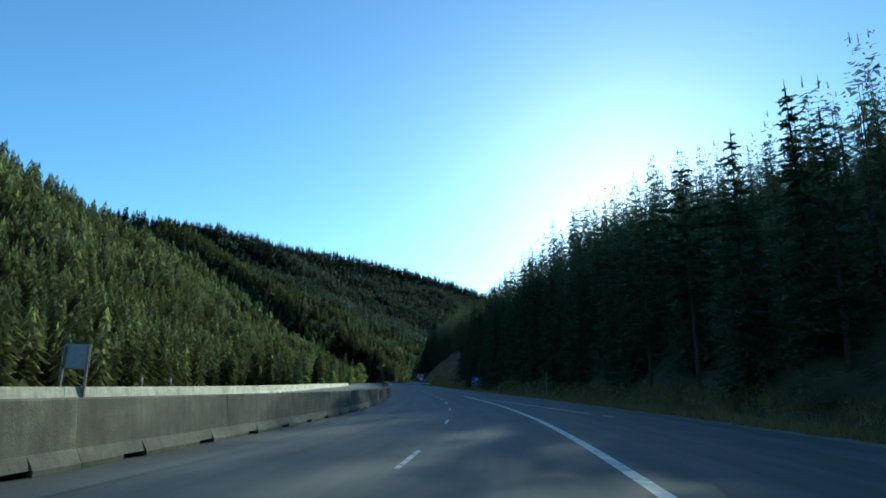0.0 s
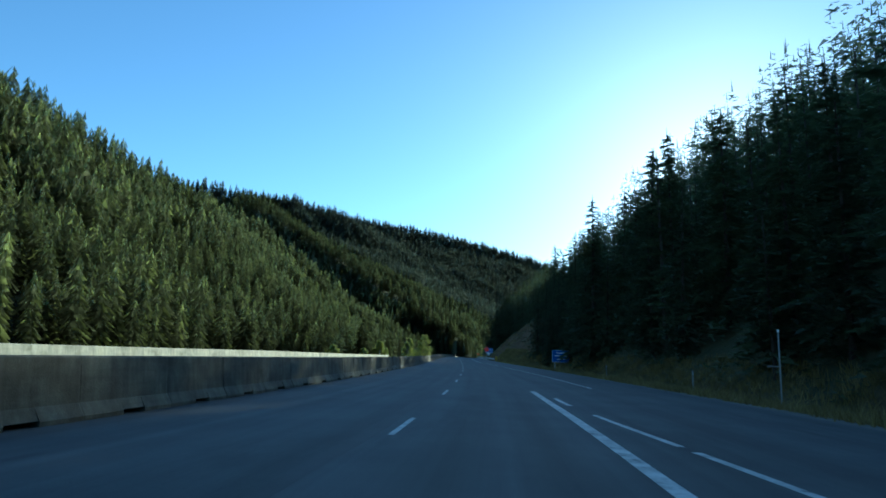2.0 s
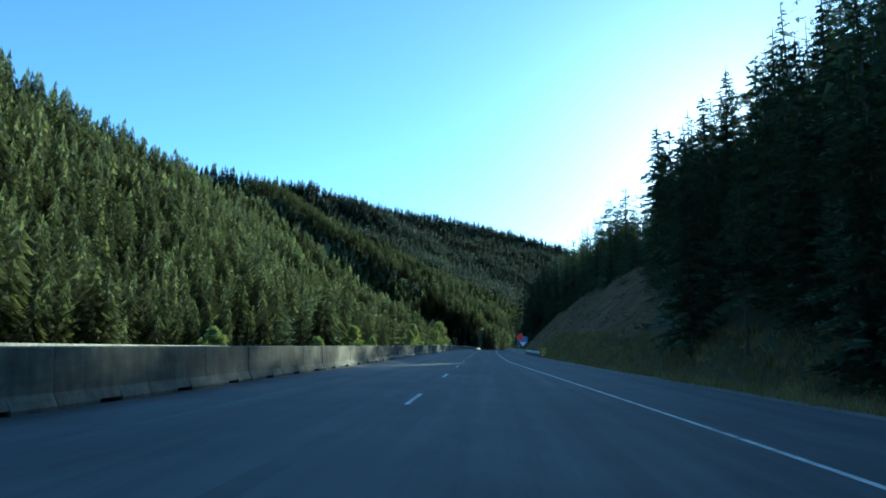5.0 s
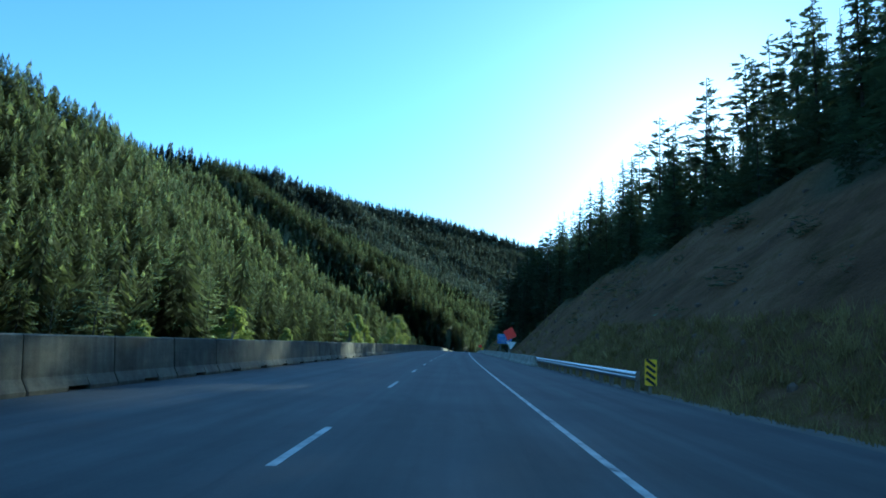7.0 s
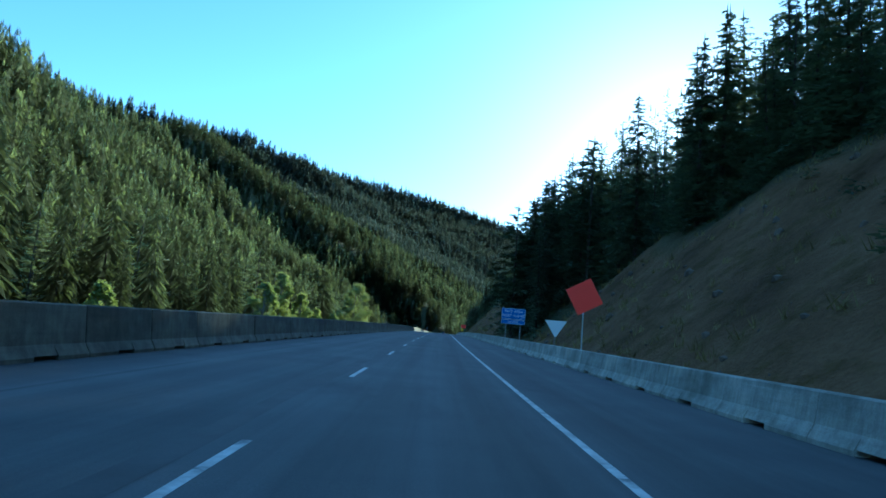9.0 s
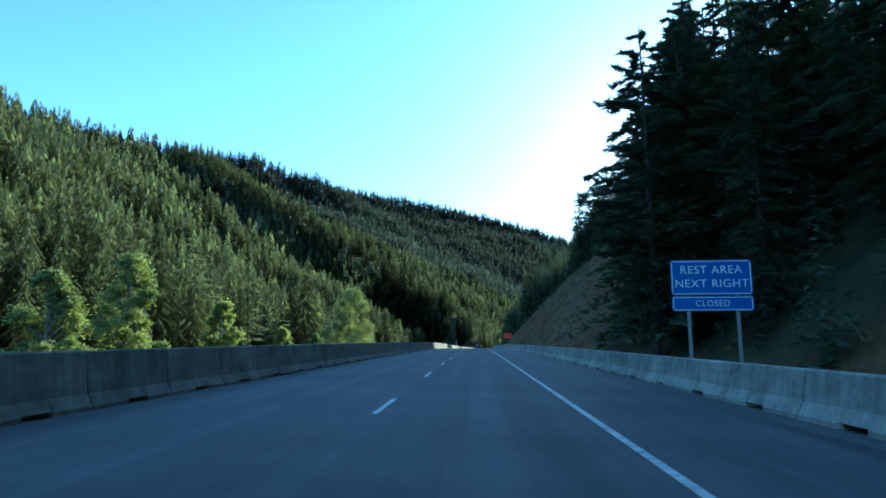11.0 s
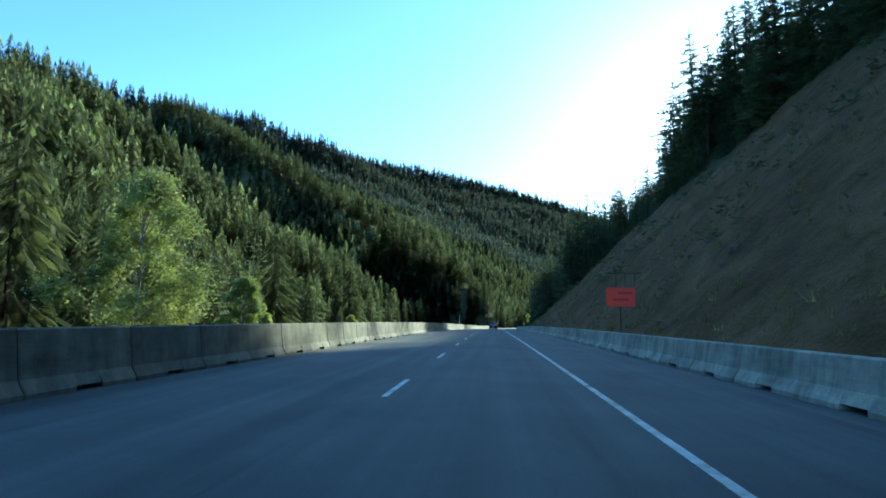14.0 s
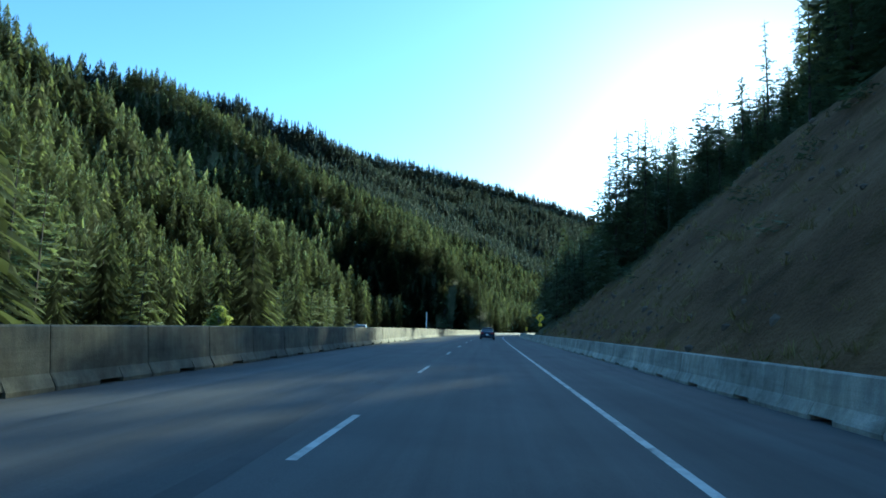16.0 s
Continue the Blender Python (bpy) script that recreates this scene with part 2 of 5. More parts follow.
BLUE = material("blue sign sheet", plain((0.012, 0.10, 0.42), 0.45))
WHITE = material("white sign sheet", plain((0.78, 0.79, 0.78), 0.5))
ORANGE = material("orange sign sheet", plain((0.90, 0.045, 0.022), 0.5))
YELLOW = material("yellow sign sheet", plain((0.95, 0.62, 0.02), 0.5))
BLACK = material("black sheet", plain((0.02, 0.02, 0.02), 0.6))
ROCK = material("rock", surface([(0.3, (0.08, 0.062, 0.045)), (0.7, (0.18, 0.14, 0.10))], 1.2, 0.95, 8.0, depth=0.05))
TYRE = material("tyre rubber", plain((0.02, 0.02, 0.021), 0.85))
GLASS = material("car glass", plain((0.02, 0.025, 0.03), 0.06))
CHROME = material("rim metal", plain((0.55, 0.56, 0.57), 0.3, 0.9))
TAIL = material("tail lamp lens", plain((0.30, 0.012, 0.01), 0.25))
LAMP = material("head lamp lens", plain((0.75, 0.76, 0.78), 0.15))
CAR_BLUE = material("dark blue car paint", plain((0.012, 0.022, 0.05), 0.22, 0.3))
CAR_WHITE = material("white car paint", plain((0.80, 0.81, 0.82), 0.25))
CAR_GREY = material("grey car paint", plain((0.16, 0.17, 0.19), 0.25, 0.4))

# ---------------------------------------------------------------- the line of the road
ROAD_S = [-160, 0, 40, 80, 120, 160, 200, 240, 280, 320, 360, 400, 440, 480, 520, 560, 600, 700, 850, 1100, 1500]
ROAD_TURN = [-0.42, -0.120, -0.001, 0.0624, 0.0869, 0.1009, 0.1011, 0.092, 0.0819, 0.0757, 0.0749, 0.077, 0.0755, 0.0705, 0.060, 0.043, 0.012, -0.16, -0.45, -0.60, -0.60]
ROAD_Z = [0.1, 0.0, 0.13, 0.48, 0.97, 1.57, 2.21, 2.86, 3.47, 4.0, 4.42, 4.7, 4.81, 4.73, 4.5, 4.2, 3.9, 3.5, 3.5, 4.0, 5.0]


def smooth_table(xs, ys, grid):
    """Piecewise cubic (Hermite) through the given values."""
    xs, ys = np.array(xs, float), np.array(ys, float)
    m = np.gradient(ys, xs)
    i = np.clip(np.searchsorted(xs, grid) - 1, 0, len(xs) - 2)
    h = xs[i + 1] - xs[i]
    u = (grid - xs[i]) / h
    return ((2 * u**3 - 3 * u**2 + 1) * ys[i] + (u**3 - 2 * u**2 + u) * h * m[i] + (-2 * u**3 + 3 * u**2) * ys[i + 1] + (u**3 - u**2) * h * m[i + 1])


GRID_S = np.arange(-160.0, 1500.1, 1.0)
TURN_S = smooth_table(ROAD_S, ROAD_TURN, GRID_S)
Z_S = smooth_table(ROAD_S, ROAD_Z, GRID_S)
_dx, _dy = -np.sin(TURN_S), np.cos(TURN_S)
X_S = np.concatenate([[0], np.cumsum((_dx[1:] + _dx[:-1]) / 2)])
Y_S = np.concatenate([[0], np.cumsum((_dy[1:] + _dy[:-1]) / 2)])
X_S -= X_S[160]
Y_S -= Y_S[160]


def road_at(s, n=0.0, z=0.0):
    """World place s metres along the road, n to its right, z over its surface, and the road's turn there."""
    t = np.interp(s, GRID_S, TURN_S)
    return (float(np.interp(s, GRID_S, X_S) + n * math.cos(t)), float(np.interp(s, GRID_S, Y_S) + n * math.sin(t)),
            float(np.interp(s, GRID_S, Z_S) + z), float(t))


def road_arrays(s, n):
    t = np.interp(s, GRID_S, TURN_S)
    return np.interp(s, GRID_S, X_S) + n * np.cos(t), np.interp(s, GRID_S, Y_S) + n * np.sin(t)


def to_road(x, y):
    """Arrays of s and n for world places (nearest point of the road)."""
    x, y = np.asarray(x, float).ravel(), np.asarray(y, float).ravel()
    s = np.empty(len(x))
    coarse = slice(None, None, 6)
    cx, cy, cs = X_S[coarse], Y_S[coarse], GRID_S[coarse]
    for a in range(0, len(x), 20000):
        b = slice(a, a + 20000)
        s[b] = cs[np.argmin((x[b, None] - cx) ** 2 + (y[b, None] - cy) ** 2, axis=1)]
    for _ in range(3):
        t = np.interp(s, GRID_S, TURN_S)
        s = np.clip(s + (-(x - np.interp(s, GRID_S, X_S)) * np.sin(t) + (y - np.interp(s, GRID_S, Y_S)) * np.cos(t)), -160, 1500)
    t = np.interp(s, GRID_S, TURN_S)
    n = (x - np.interp(s, GRID_S, X_S)) * np.cos(t) + (y - np.interp(s, GRID_S, Y_S)) * np.sin(t)
    return s, n


def step(a, b, v):
    u = np.clip((v - a) / (b - a), 0, 1)
    return u * u * (3 - 2 * u)


# edges of the pavement, place of the median barrier, drop of the far carriageway
EDGE_S = [-160, 60, 120, 165, 200, 240, 300, 1500]
EDGE_N = [9.6, 9.0, 8.9, 7.6, 6.8, 6.5, 5.9, 5.9]
MEDIAN_S = [-160, 0, 50, 100, 200, 300, 1500]
MEDIAN_N = [-6.4, -6.8, -7.1, -7.6, -7.6, -7.2, -7.2]
FAR_S = [-160, 110, 200, 1500]
FAR_Z = [0.38, 0.36, -0.2, -0.2]


def lattice(x, y, cell, seed):
    """Smooth value noise on a lattice, 0 to 1."""
    gx, gy = x / cell, y / cell
    ix, iy = np.floor(gx).astype(np.int64), np.floor(gy).astype(np.int64)
    fx, fy = gx - ix, gy - iy
    fx, fy = fx * fx * (3 - 2 * fx), fy * fy * (3 - 2 * fy)

    def val(a, b):
        h = (a * 374761393 + b * 668265263 + seed * 1442695041) & 0x7FFFFFFF
        h = ((h ^ (h >> 13)) * 1274126177) & 0x7FFFFFFF
        return ((h ^ (h >> 16)) & 0xFFFF) / 65535.0

    return (val(ix, iy) * (1 - fx) + val(ix + 1, iy) * fx) * (1 - fy) + (val(ix, iy + 1) * (1 - fx) + val(ix + 1, iy + 1) * fx) * fy


# crests of the hills across the valley: x, y, height
CRESTS = [
    [(-250, -300, 110), (-250, 0, 108), (-252, 250, 112), (-255, 380, 116), (-256, 470, 117), (-268, 560, 112), (-285, 650, 125)],
    [(-380, 640, 165), (-292, 700, 135), (-244, 709, 103), (-212, 722, 76), (-181, 730, 52), (-149, 733, 33), (-121, 743, 12)],
    [(-470, 1050, 262), (-402, 1018, 234), (-335, 985, 196), (-262, 984, 150), (-199, 960, 108), (-153, 975, 91), (-93, 1039, 59), (-52, 1074, 28)],
    [(-132, 835, 72), (-102, 814, 53), (-84, 802, 44), (-64, 791, 31), (-49, 784, 16), (-38, 780, 1)],
    [(-800, 900, 312), (-594, 1118, 305), (-556, 1204, 315), (-500, 1369, 341), (-435, 1437, 322), (-371, 1517, 308), (-274, 1657, 258), (-136, 1738, 175), (-40, 1801, 99)],
    [(-900, 1700, 470), (-606, 1888, 452), (-493, 2035, 450), (-406, 2211, 468), (-226, 2444, 474), (-38, 2660, 462), (176, 2811, 420), (396, 2900, 313)],
]


def crest_points():
    out = []
    for line, steep in zip(CRESTS, (0.86, 0.9, 1.0, 1.15, 1.0, 0.8)):
        for a, b in zip(line[:-1], line[1:]):
            a, b = np.array(a, float), np.array(b, float)
            k = max(2, int(np.hypot(*(b - a)[:2]) / 16))
            out += [np.append(a + (b - a) * i / k, steep) for i in range(k)]
        out.append(np.append(line[-1], steep))
    return np.array(out)


CREST = crest_points()


CUT_S = [165, 200, 235, 300, 335, 350, 362, 400, 450, 520, 548, 560]
CUT_N = [0, 15, 18, 14, 0, 0, 13, 21, 27, 24, 7, 0]


def cut_reach(s, x, y):
    """How far up the slope the bare cut goes, with an uneven upper edge."""
    cut = np.interp(s, CUT_S, CUT_N)
    return cut + (9.0 * (lattice(x, y, 17.0, 71) - 0.55) + 4.0 * (lattice(x, y, 6.0, 72) - 0.5)) * np.clip(cut / 12.0, 0, 1)


def height(x, y):
    """Height of the ground at arrays x, y, and how bare it is there."""
    shape = np.shape(x)
    x, y = np.asarray(x, float).ravel(), np.asarray(y, float).ravel()
    s, n = to_road(x, y)
    zr = np.interp(s, GRID_S, Z_S)
    med = np.interp(s, MEDIAN_S, MEDIAN_N)
    edge = np.interp(s, EDGE_S, EDGE_N)
    far = np.interp(s, FAR_S, FAR_Z)
    rough = lattice(x, y, 9.0, 1) - 0.5 + 0.5 * (lattice(x, y, 3.5, 2) - 0.5)
    broad = lattice(x, y, 60.0, 3) - 0.5
    # right: a verge, then the steep hillside
    steep = np.interp(s, [-160, 150, 230, 330, 380, 440, 520, 570, 640, 700, 1100], [0.88, 0.9, 0.85, 0.92, 0.9, 1.0, 0.98, 0.88, 0.66, 0.85, 0.85])
    foot = edge + np.interp(s, [-160, 60, 150, 220, 295, 312, 340, 362, 1500], [5.0, 4.0, 3.0, 1.6, 1.6, 4.6, 4.6, 1.6, 1.6])
    over = np.maximum(n - foot, 0)
    # past s 650 the hill is unseen; its height is added to shade the valley
    top = np.interp(s, [-160, 60, 120, 190, 230, 265, 300, 345, 375, 410, 460, 515, 540, 575, 630, 690, 760, 1100], [20, 24, 32, 44, 32, 26, 24, 22, 24, 32, 38, 36, 33, 33, 30, 55, 62, 62])
    rise = np.where(over < top, over, top + 0.18 * (over - top))
    rise = np.where(over < top + 160, rise, top + 0.18 * 160)
    right = zr - 0.14 - 0.35 * step(edge + 0.3, foot, n) + steep * rise + rough * np.clip(over * 0.12, 0, 1.8) + (lattice(s + 1.5 * lattice(x, y, 5.0, 73), n * 0.22, 4.5, 74) - 0.5) * np.clip(over * 0.2, 0, 1.0) + broad * np.clip(over * 0.12, 0, 8)
    # left: the other carriageway, its bank, the valley floor and the hills
    bank = zr + far - 0.14 - 3.2 * step(-20.6, -31.0, n) - 2.0 * step(-40, -70, n)
    bank = bank + rough * 0.8 * step(-22, -30, n)
    hills = np.full(len(x), -1e9)
    for a in range(0, len(x), 4000):
        b = slice(a, a + 4000)
        d = np.hypot(x[b, None] - CREST[:, 0], y[b, None] - CREST[:, 1])
        hills[b] = (CREST[:, 2] - np.where(d < 90, CREST[:, 3] * d, 90 * CREST[:, 3] + 0.50 * (d - 90))).max(axis=1)
    hills = hills + (lattice(x, y, 45.0, 4) - 0.5) * 14 + (lattice(x, y, 18.0, 5) - 0.5) * 4
    left = bank + np.maximum(hills - bank, 0) * step(-27, -60, n)
    z = np.where(n > 0, right, left)
    z = np.where((n > med - 13) & (n < edge), zr - 0.14 + np.where(n < med - 2.2, far, 0.0), z)
    # cut slopes without trees
    cut = cut_reach(s, x, y)
    bare = np.clip((edge + cut + 2.5 * rough - n) / 2.0 + 0.5, 0, 1) * (n > edge - 1) * (cut > 0.5)
    bare = np.maximum(bare, ((n > edge - 1) & (n < foot + 0.5)) * 0.7)
    bare = np.maximum(bare, ((n < -7) & (n > -23)) * 0.7)
    return z.reshape(shape), bare.reshape(shape)


# ---------------------------------------------------------------- mesh helpers
def mesh_object(name, verts, faces, mat, parent=None, smooth=False):
    me = bpy.data.meshes.new(name)
    me.from_pydata(verts, [], faces)
    me.materials.append(mat)
    if smooth:
        me.polygons.foreach_set("use_smooth", np.ones(len(me.polygons), dtype=bool))
    me.update()
    ob = new(name, me)
    if parent:
        ob.parent = parent
    return ob


def part(name, bm, mat, parent=None, label="", smooth=False):
    me = bpy.data.meshes.new(name)
    if smooth:
        for f in bm.faces:
            f.smooth = True
    bm.to_mesh(me)
    bm.free()
    me.materials.append(mat)
    ob = new(name, me)
    if parent:
        ob.parent = parent
    return tagged(ob, label) if label else ob


def box(size, at=(0, 0, 0), bevel=0.0, turn=None, bm=None):
    bm = bm or bmesh.new()
    made = bmesh.ops.create_cube(bm, size=1.0)["verts"]
    bmesh.ops.scale(bm, vec=size, verts=made)
    if bevel:
        edges = list({e for v in made for e in v.link_edges})
        made = bmesh.ops.bevel(bm, geom=edges, offset=bevel, segments=2, affect="EDGES", profile=0.6)["verts"] + [v for v in made if v.is_valid]
        made = list({v for v in made if v.is_valid})
    if turn:
        bmesh.ops.rotate(bm, cent=(0, 0, 0), matrix=turn.to_3x3(), verts=made)
    bmesh.ops.translate(bm, vec=at, verts=made)
    return bm


def tube(r1, r2, length, at=(0, 0, 0), turn=None, sides=10, bm=None):
    bm = bm or bmesh.new()
    made = bmesh.ops.create_cone(bm, cap_ends=True, segments=sides, radius1=r1, radius2=r2, depth=length)["verts"]
    if turn:
        bmesh.ops.rotate(bm, cent=(0, 0, 0), matrix=turn.to_3x3(), verts=made)
    bmesh.ops.translate(bm, vec=at, verts=made)
    return bm


def slab(points, thick, bm=None):
    """A flat plate in the xz plane with the given outline, thick along y, its front at y = 0 facing -y."""
    bm = bm or bmesh.new()
    front = [bm.verts.new((x, 0, z)) for x, z in points]
    back = [bm.verts.new((x, thick, z)) for x, z in points]
    bm.faces.new(front)
    bm.faces.new(back[::-1])
    k = len(points)
    for i in range(k):
        bm.faces.new((front[(i + 1) % k], front[i], back[i], back[(i + 1) % k]))
    bmesh.ops.recalc_face_normals(bm, faces=bm.faces)
    return bm


def rounded(w, h, r, cx=0.0, cz=0.0, steps=4):
    out = []
    for qx, qz, a0 in ((1, 1, 0), (-1, 1, 90), (-1, -1, 180), (1, -1, 270)):
        for i in range(steps + 1):
            a = radians(a0 + 90 * i / steps)
            out.append((cx + qx * (w / 2 - r) + r * math.cos(a), cz + qz * (h / 2 - r) + r * math.sin(a)))
    return out


def empty(name, s, n, z=0.0, yaw=0.0):
    x, y, zz, t = road_at(s, n, z)
    ob = new(name)
    ob.empty_display_size = 0.2
    ob.matrix_world = pose(x, y, zz, 0, 0, math.degrees(t) + yaw)
    return ob


# ---------------------------------------------------------------- ground
def build_ground():
    def spread(a, b, fine, far_a, far_b, growth=1.12):
        mid = list(np.arange(a, b + 0.01, fine))
        lo, hi, d = [], [], fine
        v = a
        while v > far_a:
            d = min(d * growth, 60)
            v -= d
            lo.append(v)
        v, d = b, fine
        while v < far_b:
            d = min(d * growth, 60)
            v += d
            hi.append(v)
        return np.array(lo[::-1] + mid + hi)

    xs = spread(-80, 45, 1.5, -2600, 2600, 1.10)
    ys = spread(-60, 640, 3.2, -900, 4200, 1.06)
    gx, gy = np.meshgrid(xs, ys)
    z, bare = height(gx, gy)
    verts = np.stack([gx.ravel(), gy.ravel(), z.ravel()], 1)
    w, h = len(xs), len(ys)
    i = (np.arange(h - 1)[:, None] * w + np.arange(w - 1)).ravel()
    faces = np.stack([i, i + 1, i + w + 1, i + w], 1)
    ob = mesh_object("ground", verts, faces, GROUND, smooth=True)
    ob.data.attributes.new("bare", "FLOAT", "POINT").data.foreach_set("value", bare.ravel().astype(np.float32))
    tagged(ob, "forest floor, valley bottom and bare brown cut slopes", "ground", kind="structure")


def strip(name, s0, s1, n0, n1, lift, mat, thick=0.0, every=4.0, parent=None):
    """A ribbon along the road between two offsets (numbers or functions of s)."""
    k = max(2, int((s1 - s0) / every) + 1)
    s = np.linspace(s0, s1, k)
    a = n0(s) if callable(n0) else np.full(k, float(n0))
    b = n1(s) if callable(n1) else np.full(k, float(n1))
    dz = lift(s) if callable(lift) else np.full(k, float(lift))
    z = np.interp(s, GRID_S, Z_S) + dz
    (ax, ay), (bx, by) = road_arrays(s, a), road_arrays(s, b)
    verts = np.concatenate([np.stack([ax, ay, z], 1), np.stack([bx, by, z], 1)])
    i = np.arange(k - 1)
    faces = [np.stack([i, i + k, i + k + 1, i + 1], 1)]
    if thick:
        verts = np.concatenate([verts, verts - (0, 0, thick)])
        faces += [np.stack([i, i + 1, i + 1 + 2 * k, i + 2 * k], 1), np.stack([i + k, i + 3 * k, i + 1 + 3 * k, i + 1 + k], 1)]
    ob = mesh_object(name, verts, np.concatenate(faces), mat, parent)
    layers = 2 if thick else 1
    for key, values in (("across", np.concatenate([a, b] * layers)), ("along", np.concatenate([s, s] * layers))):
        ob.data.attributes.new(key, "FLOAT", "POINT").data.foreach_set("value", values.astype(np.float32))
    return ob


build_ground()
tagged(strip("road", -155, 1400, lambda s: np.interp(s, MEDIAN_S, MEDIAN_N) - 0.5, lambda s: np.interp(s, EDGE_S, EDGE_N), 0.0, ASPHALT, 0.4, 3.0),
       "two lanes of worn dark asphalt with wide shoulders", "road", kind="structure")
tagged(strip("far_carriageway_road", -155, 1400, lambda s: np.interp(s, MEDIAN_S, MEDIAN_N) - 12.6, lambda s: np.interp(s, MEDIAN_S, MEDIAN_N) - 0.5,
             lambda s: np.interp(s, FAR_S, FAR_Z) - 0.004, ASPHALT, 0.4, 3.0),
       "asphalt carriageway for the other direction behind the median barrier", "road", kind="structure")

# dark sealed joints in the asphalt
joints = new("sealed_joint")
tagged(joints, "dark tar-sealed joints along the lanes", "road joint", kind="structure")


def wavy(n, seed):
    return lambda s: n + 0.06 * np.sin(s * 0.21 + seed) + 0.04 * np.sin(s * 0.67 + 2 * seed)


for s0, s1, n0, n1, seed in ((-60, 140, -2.42, -2.16, 1), (146, 262, -2.46, -2.12, 2), (268, 640, -2.45, -2.14, 3), (286, 470, 4.45, 4.72, 4), (40, 150, 6.6, 6.8, 5), (-60, 640, -5.62, -5.5, 6)):
    strip("joint", s0, s1, wavy(n0, seed), wavy(n1, seed + 0.7), 0.003, SEAL, every=1.5, parent=joints)

# painted lines
lane_marks = new("lane_marking")
tagged(lane_marks, "worn white painted dashes between the two lanes", "road marking", kind="structure")
DASH_K = [-6, 0, 3, 16, 20, 26, 27, 31, 33, 34, 36, 40, 60]
DASH_S = [-60, 10.7, 50.3, 203.8, 244.7, 309.6, 320.8, 363.1, 384.2, 397.0, 418.5, 464.1, 704]
for k in range(-6, 56):
    a = float(np.interp(k, DASH_K, DASH_S))
    strip("dash", a, a + 3.05, -1.86 - 0.055, -1.86 + 0.055, 0.004, PAINT, every=1.5, parent=lane_marks)
edge_marks = new("edge_marking")
tagged(edge_marks, "white painted edge lines, thick along the merging ramp", "road marking", kind="structure")
strip("edge_line", -60, 79, lambda s: np.interp(s, [50, 75], [1.93, 1.68]) - 0.12, lambda s: np.interp(s, [50, 75], [1.93, 1.68]) + 0.12, 0.004, PAINT, every=3.0, parent=edge_marks)
RAMP_S, RAMP_N = [30, 40.3, 48.4, 56, 61, 66, 72], [6.0, 5.0, 4.2, 3.6, 3.1, 2.6, 2.15]
for s0, s1 in ((30.6, 32.4), (34, 61.8), (62.4, 68), (71, 74.5)):
    strip("ramp_line", s0, s1, lambda s: np.interp(s, RAMP_S, RAMP_N) - 0.08, lambda s: np.interp(s, RAMP_S, RAMP_N) + 0.08, 0.004, PAINT, every=1.5, parent=edge_marks)
strip("edge_line", 84, 900, lambda s: np.interp(s, [84, 105, 140, 185, 900], [5.1, 4.9, 3.9, 1.87, 1.87]) - 0.06, lambda s: np.interp(s, [84, 105, 140, 185, 900], [5.1, 4.9, 3.9, 1.87, 1.87]) + 0.06, 0.004, PAINT, every=3.0, parent=edge_marks)
tagged(strip("gravel_verge", -155, 240, lambda s: np.interp(s, EDGE_S, EDGE_N) - 0.02, lambda s: np.interp(s, EDGE_S, EDGE_N) + 0.9, -0.03, GRAVEL, 0.25, 3.0),
       "strip of grey gravel along the asphalt's edge", "verge", kind="structure")


# ---------------------------------------------------------------- concrete barriers
def barrier_mesh(name, length, high, foot, top, mat):
    """A precast safety-shape block lying along y, with a drain slot under it, chamfered ends and a narrow gap between blocks."""
    def outline(z0):
        side = [(foot / 2, z0), (foot / 2, 0.08), (foot / 2 - 0.13, 0.30), (top / 2 + 0.01, high - 0.03), (top / 2 - 0.02, high)]
        if z0 > 0.08:
            side = [(foot / 2 - 0.03, z0)] + side[2:]
        return side + [(-x, z) for x, z in reversed(side)]

    bm = bmesh.new()
    g = 0.009
    runs = [(g, 0.045, 0.0), (0.045, 1.2, 0.0), (1.2, 1.95, 0.095), (1.95, length - 0.045, 0.0), (length - 0.045, length - g, 0.0)]
    for y0, y1, z0 in runs:
        ring = outline(z0)
        pinch = lambda y: 0.955 if y in (g, length - g) else 1.0
        a = [bm.verts.new((x * pinch(y0), y0, z)) for x, z in ring]
        b = [bm.verts.new((x * pinch(y1), y1, z)) for x, z in ring]
        k = len(ring)
        for i in range(k):
            bm.faces.new((a[i], a[(i + 1) % k], b[(i + 1) % k], b[i]))
        bm.faces.new(a[::-1])
        bm.faces.new(b)
    bmesh.ops.remove_doubles(bm, verts=bm.verts, dist=0.001)
    bmesh.ops.recalc_face_normals(bm, faces=bm.faces)
    me = bpy.data.meshes.new(name)
    bm.to_mesh(me)
    bm.free()
    me.materials.append(mat)
    return me


def barrier_row(name, me, pitch, s0, s1, offset, label, group, drop=None, seed=1):
    rng = random.Random(seed)
    s = s0
    while s < s1:
        n = offset(s)
        (x, y, z, _), (x2, y2, z2, _) = road_at(s, n), road_at(s + pitch, offset(s + pitch))
        if drop:
            z, z2 = z + drop(s), z2 + drop(s + pitch)
        ob = new(name, me)
        yaw = math.degrees(math.atan2(-(x2 - x), y2 - y)) + rng.uniform(-0.25, 0.25)
        ob.matrix_world = pose(x, y, min(z, z2), math.degrees((z2 - z) / pitch), rng.uniform(-0.5, 0.5), yaw)
        tagged(ob, label, "barrier", group)
        s += pitch


